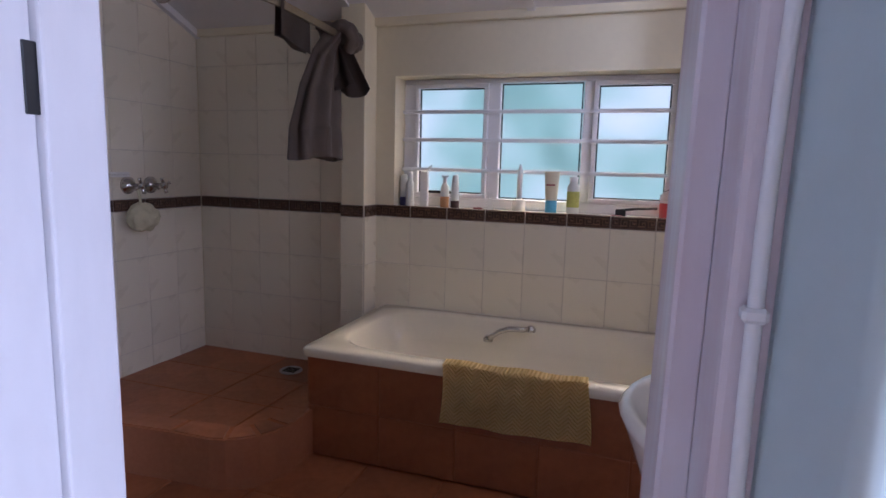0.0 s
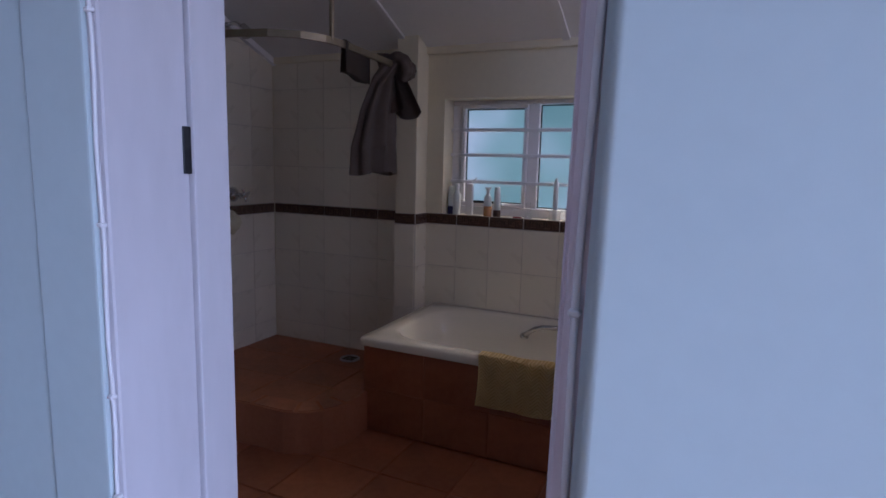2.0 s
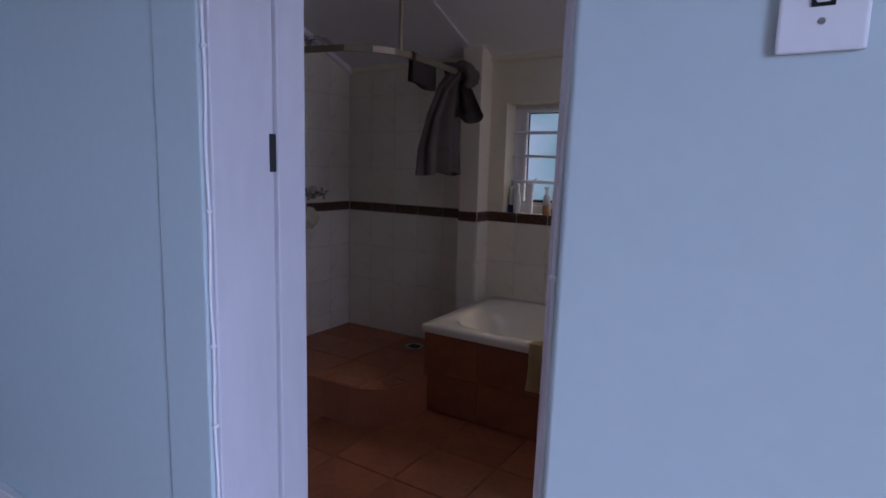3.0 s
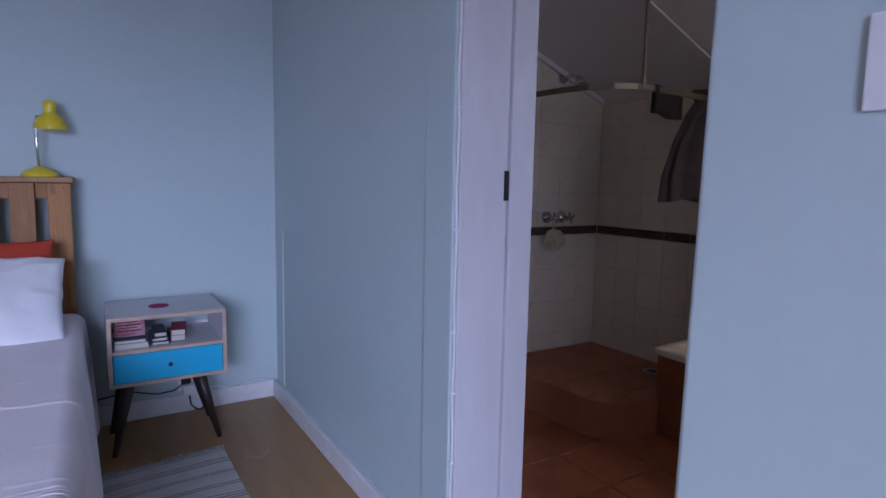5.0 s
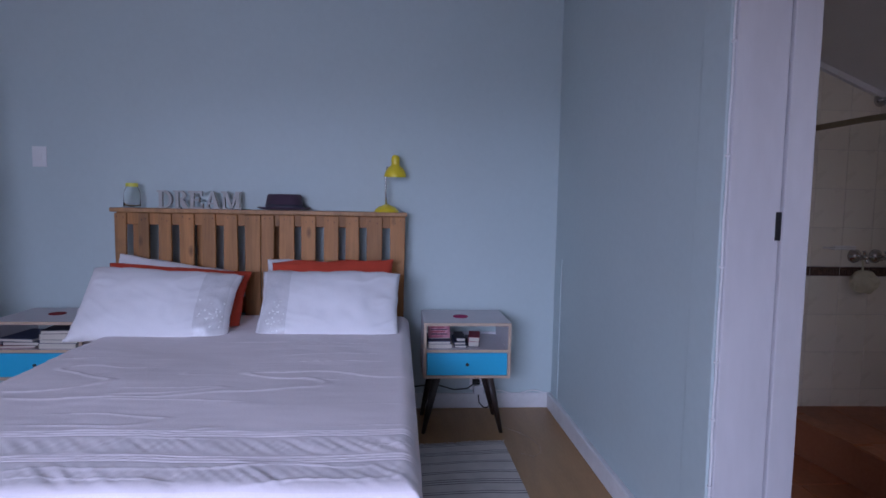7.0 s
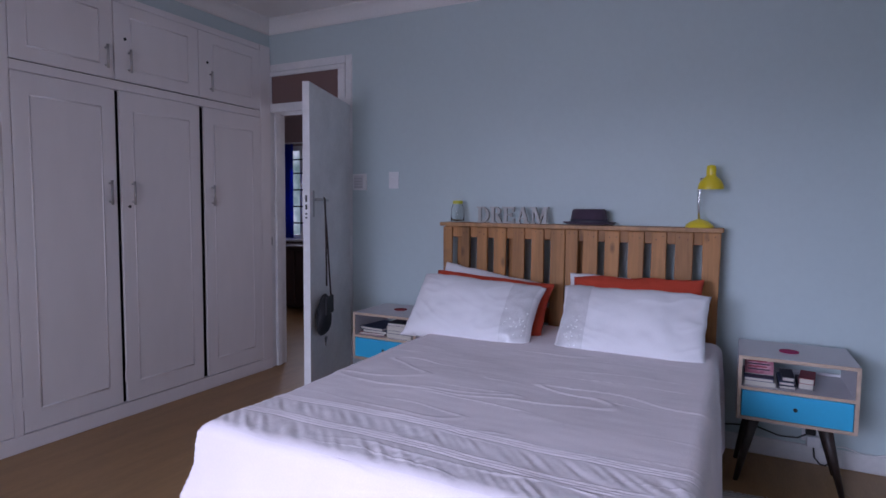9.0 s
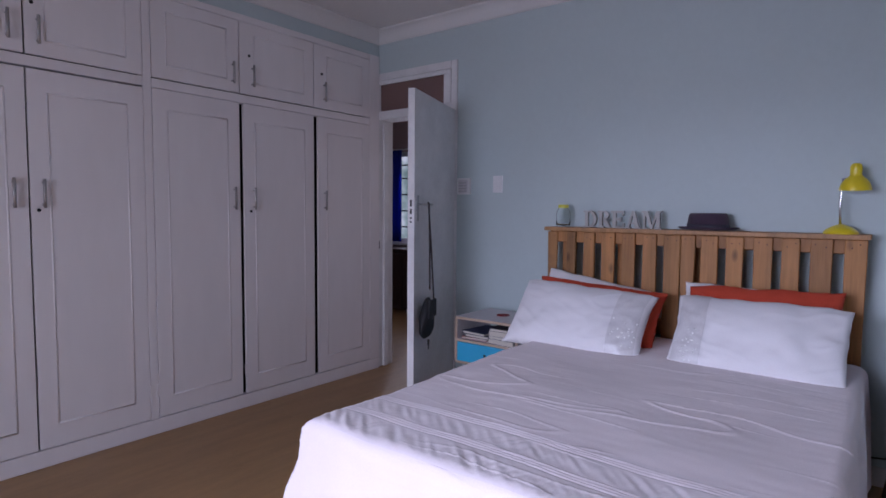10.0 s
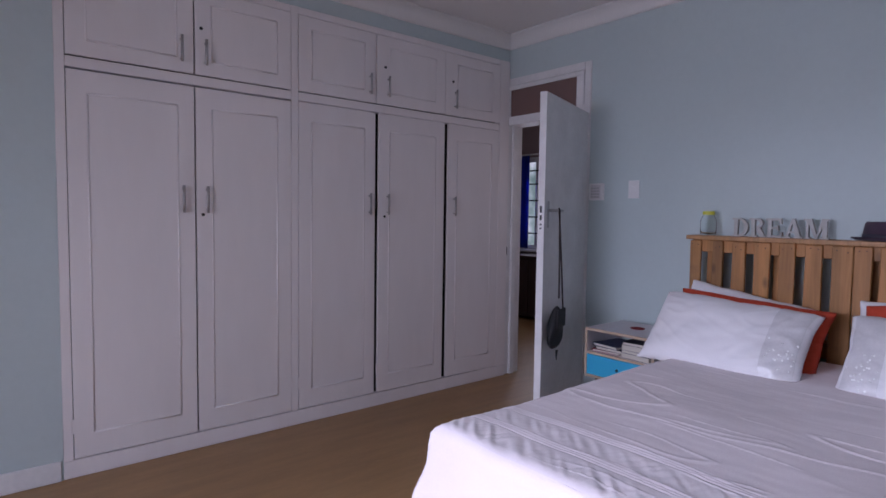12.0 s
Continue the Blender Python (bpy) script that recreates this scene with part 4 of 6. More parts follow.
doors = ((-0.662, -0.086, -0.598, 1), (-1.213, -0.670, -0.722, 0), (-1.812, -1.265, -1.765, 0), (-2.408, -1.838, -1.905, 1), (-2.975, -2.448, -2.505, 1))
for k, (x0, x1, hx, lock) in enumerate(doors):
    dy = FY + (0.004, 0.002, 0.0, 0.004, 0.001)[k]
    d = part("door", bx(x0, x1, dy - 0.02, dy, 0.094, 1.978 if k > 1 else 1.972, bevel=0.003, seg=2), M_WHITE, ward)
    bead(d, x0 + 0.085, x1 - 0.085, 0.21, 1.865, dy)
    bar_handle(d, hx, 1.302, 1.445, dy)
    if k in (1, 3):
        part("lock", moved(lathe([(0, 0), (0.009, 0), (0.009, 0.004), (0, 0.004)], n=12), Matrix.Translation((hx + 0.02, dy, 1.292)) @ Matrix.Rotation(radians(-90), 4, "X")), M_BLACK, d)
    part("hinge", bx((x0 - 0.012) if k in (1, 2, 4) and k != 2 else x1 - 0.002, (x0 + 0.002) if k in (1, 4) else x1 + 0.012, dy - 0.004, dy + 0.004, 0.22, 0.29), M_WHITE, d)
    u = part("upper_door", bx(x0, x1 + (0, 0, 0, 0.021, 0.035)[k], dy - 0.02, dy, 2.040, 2.488, bevel=0.003, seg=2), M_WHITE, ward)
    bead(u, x0 + 0.085, x1 - 0.085, 2.115, 2.415, dy)
    bar_handle(u, hx, 2.09, 2.225, dy)
    if k in (1, 3, 4):
        part("lock", moved(lathe([(0, 0), (0.009, 0), (0.009, 0.004), (0, 0.004)], n=12), Matrix.Translation((hx + 0.02, dy, 2.285)) @ Matrix.Rotation(radians(-90), 4, "X")), M_BLACK, u)

# ---- bed ----
bed = thing("bed", (-1.9, -1.22, 0), "double bed base and mattress under a bedspread", "bed")
part("base", bx(-2.90, -0.96, -1.92, -0.53, 0.10, 0.34, bevel=0.01, seg=1), M_DARKLEG, bed)
part("mattress", bx(-2.91, -0.95, -1.93, -0.52, 0.34, 0.595, bevel=0.05, seg=3), M_SHEET, bed)
for x in (-2.8, -1.06):
    for y in (-1.85, -0.60):
        part("leg", tube([(x, y, 0), (x, y, 0.1)], 0.03, 10), M_DARKLEG, bed)


def spread_at(u, v):
    """u along the bed from head to foot, v across; the cloth hangs down on three sides."""
    L0, L1, W0, W1, H, R, top = -2.90, -0.93, -1.93, -0.56, 0.57, 0.05, 0.615
    px = L0 + (L1 - L0 + H) * u
    py = (W0 - H) + (W1 - W0 + 2 * H) * v
    dx = max(0.0, px - L1)
    dy = max(0.0, W0 - py, py - W1)
    side = -1 if py < (W0 + W1) / 2 else 1
    d = max(dx, dy)
    x, y, z = min(px, L1), min(max(py, W0), W1), top
    if d > 0:
        arc = R * math.pi / 2
        if d < arc:
            t = d / R
            o, dz = R * math.sin(t), R * (1 - math.cos(t))
        else:
            k = d - arc
            o, dz = R + k * (0.15 if dx >= dy else 0.05), R + k
        wave = 0.013 * min(1, d / 0.25)
        if dx >= dy:
            o += wave * math.sin(py * 17 + 1.5 * math.sin(py * 5))
        else:
            o += wave * math.sin(px * 13 + 1.7 * math.sin(px * 4))
        if dx > 0:
            x = L1 + o * (dx / d)
        if dy > 0:
            y = (W0 if side < 0 else W1) + side * o * (dy / d)
        z = top - dz
    p = Vector((px * 2.2, py * 2.2, 0.3))
    if d < 0.12:
        z += 0.009 * noise.noise(p) + 0.003 * noise.noise(p * 3.1)
        # a few thin slack creases across the cover, the rest nearly smooth
        for k, (fx, fy, w, hgt) in enumerate(((5.0, 1.1, 0.04, 0.0042), (7.5, 0.8, 0.035, 0.003))):
            n = noise.noise(Vector((px * fx + 0.25 * noise.noise(p * 2), py * fy, 2.0 + 5 * k)))
            m = noise.noise(Vector((px * 2.1 + 3, py * 1.9, 8.0 + 3 * k)))
            z += hgt * max(0.0, 1 - abs(n) / w) ** 1.5 * min(1.0, max(0.0, m + 0.05) * 4)
        z += 0.0008 * noise.noise(Vector((px * 26, py * 9, 4.0)))
    # pin tucks, gathered strip, pin tucks and puckered hem towards the foot
    wob = 0.012 * math.sin(py * 5) + 0.008 * noise.noise(Vector((py * 4, 0, 9)))
    g = px - wob
    if d < 0.3:
        for g0 in (-1.235, -1.075):
            if g0 < g < g0 + 0.042:
                z += 0.0026 * math.sin((g - g0) * 2 * math.pi / 0.014)
        for g0, g1, hgt in ((-1.19, -1.08, 0.0085), (-1.03, -0.90, 0.0085)):
            if g0 < g < g1:
                q = math.sin(math.pi * (g - g0) / (g1 - g0)) ** 0.6
                s1 = noise.noise(Vector(((py - g * 0.9) * 34, g * 7, g0)))
                s2 = noise.noise(Vector(((py + g * 0.5) * 70, g * 12, g0 + 3)))
                z += hgt * q * (0.7 * s1 + 0.35 * s2) * (0.8 + 0.7 * noise.noise(Vector((py * 3, g * 3, g0))))
    return (x, y, max(z, 0.02))


spread = thing("bedspread", (-1.9, -1.22, 0.6), "pale mauve-white bedspread with a gathered band, draped to the floor", "bedspread")
span = -0.93 + 2.90 + 0.57
cuts = [0.0, (2.90 - 1.245) / span, (2.90 - 0.895) / span, 1.0]
for pn, ua, ub, nu in (("cover", cuts[0], cuts[1], 300), ("gathered_band", cuts[1], cuts[2], 90), ("skirt", cuts[2], cuts[3], 90)):
    bm = grid(nu, 300, lambda u, v: spread_at(ua + (ub - ua) * u, v))
    bmesh.ops.recalc_face_normals(bm, faces=bm.faces)
    part(pn, bm, M_SPREADSATIN if pn == "gathered_band" else M_SPREAD, spread, smooth=True)


def pillow(name, w, h, t, m, material, label, band=0, seed=0.0):
    """A pillow lying in its own x (width) and y (height); band: -1 or 1 puts a satin band at that end."""
    th = thing(name, m.translation, label, "pillow", "pillows on the bed")

    def shell(s):
        def f(u, v):
            a, b = 2 * u - 1, 2 * v - 1
            e = max(0.0, (1 - abs(a) ** 2.6)) ** 0.5 * max(0.0, (1 - abs(b) ** 2.4)) ** 0.5
            pinch = 1 - 0.05 * (1 - abs(a)) * b * b
            x, y = a * w / 2 * (1 - 0.045 * (1 - b * b) * abs(a)), b * h / 2 * (1 - 0.08 * (1 - a * a))
            z = s * t / 2 * e
            q = Vector((x * 6 + seed, y * 6, seed))
            z += 0.013 * noise.noise(q) * (0.3 + e) + 0.006 * noise.noise(q * 2.7)
            # creases that run in from the corners and seams
            cr = 1 - abs(noise.noise(Vector((x * 5 + 0.6 * y + seed, y * 13 - 4 * x * a, seed * 2)))) / 0.16
            z += s * 0.006 * max(0.0, cr) * min(1.0, 0.25 + abs(a) ** 2)
            x += 0.006 * noise.noise(Vector((b * 3, seed, 4.0))) * abs(a)
            y += 0.010 * noise.noise(Vector((a * 2.5, seed, 9.0))) * abs(b) - (0.014 * abs(a) ** 4 * max(0.0, b))
            z += 0.004 * math.sin(x * 40 + 3 * noise.noise(q)) * max(0, abs(a) - 0.6)
            return (x, y, z)
        return f
    bm = bmesh.new()
    grid(72, 50, shell(1), bm)
    grid(72, 50, lambda u, v: shell(-1)(1 - u, v), bm)
    bmesh.ops.remove_doubles(bm, verts=bm.verts, dist=0.002)
    part("cushion", moved(bm, m), material, th, smooth=True)
    if band:
        def strip(u, v):
            p = shell(1)(0.78 + 0.19 * u if band > 0 else 0.03 + 0.19 * u, 0.015 + 0.97 * v)
            return (p[0], p[1], p[2] + 0.004)
        sb = part("satin_band", moved(grid(14, 34, strip), m), M_SATIN, th, "shiny silver satin band", smooth=True)
        rs = random.Random(int(seed * 10))
        for k in range(26):
            u, v = min(0.95, max(0.05, rs.gauss(0.55, 0.22))), min(0.9, max(0.06, rs.gauss(0.27, 0.11)))
            p = Vector(strip(u, v)) + Vector((0, 0, 0.003))
            q = bmesh.new()
            bmesh.ops.create_cone(q, cap_ends=True, segments=8, radius1=0.0045, radius2=0.0045, depth=0.0012, matrix=Matrix.Translation(p) @ Euler((rs.uniform(-.4, .4), rs.uniform(-.4, .4), 0)).to_matrix().to_4x4())
            part("sequin", moved(q, m), M_SEQUIN, sb)
    return th


def lean(x, y, z, tilt_deg, yaw=0.0, roll=0.0):
    """Pillow pose: width along world y, standing on its long edge, leaning back against the headboard."""
    return Matrix.Translation((x, y, z)) @ Matrix.Rotation(radians(yaw), 4, "Z") @ Matrix.Rotation(radians(-tilt_deg), 4, "Y") @ Matrix(((0, 0, 1, 0), (1, 0, 0, 0), (0, 1, 0, 0), (0, 0, 0, 1))) @ Matrix.Rotation(radians(roll), 4, "Z")


pillow("pillow", 0.68, 0.40, 0.16, lean(-2.81, -0.97, 0.755, 22, 0, -2), M_SHEET, "white pillow propped against the headboard behind the red one", 0, 1.3)
pillow("pillow", 0.66, 0.41, 0.15, lean(-2.715, -0.925, 0.772, 28, 0, 2.0), M_RED, "orange-red pillow tucked behind a white pillow", 0, 2.6)
pillow("pillow", 0.72, 0.42, 0.19, lean(-2.565, -0.92, 0.735, 38, 0, 0), M_SHEET, "white pillow with a silver sequinned satin band", -1, 3.9)
pillow("pillow", 0.68, 0.40, 0.16, lean(-2.81, -1.79, 0.742, 24, 3, -9), M_SHEET, "white pillow propped against the headboard behind the red one", 0, 5.3)
pillow("pillow", 0.73, 0.40, 0.14, lean(-2.69, -1.742, 0.737, 30, 4, -4), M_RED, "orange-red pillow tucked behind a white pillow", 0, 6.1)
pillow("pillow", 0.74, 0.44, 0.20, lean(-2.53, -1.755, 0.735, 42, 5, -4), M_SHEET, "white pillow with a silver sequinned satin band", 1, 7.7)

# headboard
hb = thing("headboard", (-2.98, -1.35, 0), "pallet-wood headboard of pine slats with a ledge on top", "headboard")
slats = ((-2.158, -2.095), (-2.027, -1.973), (-1.921, -1.849), (-1.808, -1.727), (-1.682, -1.609), (-1.563, -1.486), (-1.446, -1.357), (-1.353, -1.284), (-1.253, -1.169), (-1.132, -1.048), (-1.001, -0.919), (-0.878, -0.801), (-0.759, -0.667), (-0.622, -0.537))
rw = random.Random(2)
for i, (ya, yb) in enumerate(slats):
    z0, z1, dx = 0.12 + rw.uniform(0, 0.02), 1.188 - rw.uniform(0, 0.005), rw.uniform(-0.002, 0.002)
    bm = grid(2, 12, lambda u, v: (-2.95 + dx + 0.0012 * math.sin(9 * v + i), ya + (yb - ya) * u + 0.0015 * math.sin(7 * v + 2 * i) * (1 if u else -1), z0 + (z1 - z0) * v))
    r = bmesh.ops.extrude_face_region(bm, geom=list(bm.faces))
    for v in r["geom"]:
        if isinstance(v, bmesh.types.BMVert):
            v.co.x = -2.968
    bmesh.ops.recalc_face_normals(bm, faces=bm.faces)
    sharp = [e for e in bm.edges if len(e.link_faces) == 2 and e.calc_face_angle() > 0.8]
    bmesh.ops.bevel(bm, geom=sharp, offset=0.003, segments=1, affect="EDGES")
    sl = part("slat", bm, M_PINE_OLD if i in (0, 1, 6) else M_PINE, hb)
    for k in range(2):
        part("nail", moved(lathe([(0, 0), (0.003, 0), (0.0026, 0.0012), (0, 0.0015)], n=8), Matrix.Translation((-2.9492 + dx, ya + (yb - ya) * (0.28 + 0.44 * k) + rw.uniform(-0.006, 0.006), 1.155 + rw.uniform(-0.014, 0.014))) @ Matrix.Rotation(radians(90), 4, "Y")), M_BLACK, sl)
for ya, yb in ((-2.155, -1.36), (-1.35, -0.54)):
    for z0, z1 in ((1.119, 1.188), (0.62, 0.70), (0.14, 0.23)):
        part("back_rail", bx(-3.045, -2.969, ya, yb, z0, z1, bevel=0.003, seg=1), M_PINE, hb)
for ya in (-2.087, -1.730, -1.302):
    part("back_stud", bx(-3.092, -3.032, ya - 0.008, ya + 0.063, 0.0, 1.118, bevel=0.003, seg=1), M_PINE, hb)
part("back_stud", bx(-3.045, -2.970, -0.59, -0.54, 0.0, 1.118, bevel=0.003, seg=1), M_PINE, hb)
part("ledge", bx(-3.095, -2.93, -2.175, -0.525, 1.189, 1.212, bevel=0.004, seg=2), M_LEDGE, hb, "planed pine ledge")


# ---- bedside tables ----
def bedside(y0, y1, label):
    x0, x1, z0, z1 = -3.0, -2.61, 0.335, 0.636
    t = thing("bedside_table", ((x0 + x1) / 2, (y0 + y1) / 2, 0), label, "bedside table", "bedside tables")
    e = 0.016
    part("top", bx(x0, x1, y0, y1, z1 - e, z1, bevel=0.003, seg=2), M_LAMI, t)
    part("top_edge", bx(x1, x1 + 0.004, y0, y1, z1 - e, z1, bevel=0.001, seg=1), M_PLY, t, "bare plywood edge")
    part("bottom", bx(x0, x1, y0, y1, z0, z0 + e, bevel=0.003, seg=2), M_PLY, t)
    part("shelf", bx(x0, x1, y0 + e, y1 - e, 0.478, 0.492), M_LAMI, t)
    part("shelf_edge", bx(x1, x1 + 0.004, y0 + e, y1 - e, 0.478, 0.492), M_PLY, t, "bare plywood edge")
    for a in (y0, y1 - e):
        part("side", bx(x0, x1, a, a + e, z0 + e, z1 - e), M_LAMI, t)
        part("side_edge", bx(x1, x1 + 0.004, a, a + e, z0 + e, z1 - e), M_PLY, t, "bare plywood edge")
    part("back", bx(x0, x0 + 0.006, y0 + e, y1 - e, z0 + e, 0.505), M_LAMI, t)
    d = part("drawer", bx(x1 - 0.3, x1 + 0.006, y0 + e + 0.003, y1 - e - 0.003, z0 + e + 0.003, 0.475, bevel=0.003, seg=2), M_BLUE, t, "turquoise drawer front")
    part("knob", moved(lathe([(0, 0), (0.009, 0), (0.009, 0.003), (0.006, 0.004), (0.006, 0.002), (0, 0.002)], n=14), Matrix.Translation((x1 + 0.006, (y0 + y1) / 2, 0.413)) @ Matrix.Rotation(radians(90), 4, "Y")), M_BLACK, d, "small dark round knob")
    for sx, sy in ((x0 + 0.05, y0 + 0.075), (x0 + 0.05, y1 - 0.11), (x1 - 0.05, y0 + 0.075), (x1 - 0.05, y1 - 0.11)):
        ox = -0.03 if sx < -2.8 else -0.04
        oy = -0.065 if sy < (y0 + y1) / 2 else 0.085
        part("leg", tube([(sx, sy, z0), (sx + ox * 0.5, sy + oy * 0.5, z0 / 2), (sx + ox, sy + oy, 0.0)], 0.026, 12, r1=0.011), M_DARKLEG, t, "dark tapered splayed leg", smooth=True)
    return t


bedside(-0.433, 0.036, "white bedside table with turquoise drawer and dark splayed legs")
bedside(-2.625, -2.165, "white bedside table with turquoise drawer holding dark notebooks")


def coaster(x, y, material, label):
    return single("coaster", lathe([(0, 0), (0.042, 0), (0.042, 0.004), (0, 0.004)], (x, y, 0.6362), 28), material, label, "coaster")


coaster(-2.79, -0.22, M_MAGENTA, "round magenta felt coaster on the bedside table")
coaster(-2.82, -2.40, M_DARKRED, "round dark red felt coaster on the bedside table")


def book(x0, x1, y0, y1, z, h, cover, label, turn=0.0):
    b = thing("book", ((x0 + x1) / 2, (y0 + y1) / 2, z), label, "book", "books by the bed")
    m = Matrix.Translation(((x0 + x1) / 2, (y0 + y1) / 2, 0)) @ Matrix.Rotation(radians(turn), 4, "Z") @ Matrix.Translation((-(x0 + x1) / 2, -(y0 + y1) / 2, 0))
    part("paper_block", moved(bx(x0 + 0.003, x1 - 0.003, y0 + 0.002, y1 - 0.004, z + 0.002, z + h - 0.002), m), M_PAPER, b)
    c = bmesh.new()
    add_box(c, x0, x1, y0, y1, z, z + 0.002)
    add_box(c, x0, x1, y0, y1, z + h - 0.002, z + h)
    add_box(c, x0, x1, y0 - 0.002, y0, z, z + h)
    part("cover", moved(c, m), cover, b)
    return b


zs = 0.4922
book(-2.86, -2.64, -0.405, -0.275, zs, 0.022, M_PAPER, "pale magazine under other books")
book(-2.85, -2.64, -0.405, -0.285, zs + 0.0222, 0.016, M_BOOKNAVY, "navy paperback in a stack")
upb = thing("book", (-2.75, -0.34, zs + 0.0384), "pink paperback propped up on a stack", "book", "books by the bed")
mb = Matrix.Translation((-2.70, -0.345, zs + 0.042)) @ Matrix.Rotation(radians(-32), 4, "Y")
part("paper_block", moved(bx(-0.012, 0.004, -0.058, 0.058, 0.0, 0.086), mb), M_PAPER, upb)
part("cover", moved(bx(0.0045, 0.007, -0.06, 0.06, 0.0, 0.088), mb), M_BOOKPINK, upb, "pink printed cover")
for i in range(5):
    zz = 0.018 + i * 0.013
    part("lettering_bar", moved(bx(0.0072, 0.0078, -0.045, 0.045 - 0.012 * (i % 2), zz, zz + 0.006), mb), M_BOOKRED if i % 2 else M_BOOKDARK, upb)
book(-2.84, -2.65, -0.262, -0.195, zs, 0.014, M_BOOKDARK, "dark notebook on the shelf")
book(-2.84, -2.66, -0.262, -0.20, zs + 0.0142, 0.014, M_BOOKNAVY, "navy notebook on the shelf")
book(-2.85, -2.68, -0.25, -0.20, zs + 0.0286, 0.018, M_BOOKDARK, "dark notebook on top of the pile")
book(-2.83, -2.68, -0.185, -0.125, zs + 0.0, 0.030, M_BOOKDARK, "dark pocket book on the shelf")
book(-2.82, -2.66, -0.175, -0.115, zs + 0.0302, 0.026, M_BOOKRED, "small red book on top", -8)
for i, (c, dy, h) in enumerate(((M_BOOKRED, 0.0, 0.014), (M_BOOKDARK, 0.03, 0.018), (M_BOOKNAVY, 0.015, 0.016))):
    book(-2.88, -2.64, -2.60 + dy, -2.42 + dy, zs + sum((0.014, 0.018, 0.016)[:i]) + 0.0003 * i, h, c, "dark notebook stacked on the bedside shelf", 4 - 5 * i)
for i, h in enumerate((0.026, 0.02, 0.03, 0.018)):
    book(-2.88, -2.63, -2.385, -2.195, zs + sum((0.026, 0.02, 0.03, 0.018)[:i]) + 0.0003 * i, h, (M_PAPER, M_BOOKNAVY, M_PAPER, M_BOOKDARK)[i], "thick white-paged book stacked on the bedside shelf", 3 * i - 4)

# ---- things on the headboard ledge ----
LZ = 1.2122
jar = thing("glass_jar", (-3.02, -2.09, LZ), "clear glass jar with a yellow lid", "jar")
part("glass", lathe([(0.0, 0.002), (0.040, 0.002), (0.044, 0.010), (0.044, 0.078), (0.041, 0.094), (0.032, 0.112), (0.029, 0.118), (0.029, 0.124), (0.0265, 0.124), (0.0265, 0.116), (0.0295, 0.110), (0.0385, 0.092), (0.0415, 0.078), (0.0415, 0.012), (0.0, 0.008)], (-3.02, -2.09, LZ), 28), M_GLASS, jar, smooth=True)
part("lid", lathe([(0.0, 0.118), (0.031, 0.118), (0.0325, 0.121), (0.0325, 0.134), (0.030, 0.139), (0, 0.139)], (-3.02, -2.09, LZ), 28), M_YPLASTIC, jar, "yellow-green screw lid", smooth=False)


def stroke(bm, pts, x0, x1):
    """A flat piece of a letter: an outline in y and z, given front and back."""
    fr, bk = [bm.verts.new((x1, y, z)) for y, z in pts], [bm.verts.new((x0, y, z)) for y, z in pts]
    bm.faces.new(fr)
    bm.faces.new(bk[::-1])
    for i in range(len(pts)):
        j = (i + 1) % len(pts)
        bm.faces.new((fr[i], bk[i], bk[j], fr[j]))


def bowl(cy, cz, ry, rz, ty, tz, k=10):
    """Half ring opening to the left."""
    arc = [radians(-90 + 180 * i / k) for i in range(k + 1)]
    return [(cy + ry * math.cos(a), cz + rz * math.sin(a)) for a in arc] + [(cy + (ry - ty) * math.cos(a), cz + (rz - tz) * math.sin(a)) for a in reversed(arc)]


def bar_(y0, y1, z0, z1):
    return [(y0, z0), (y1, z0), (y1, z1), (y0, z1)]


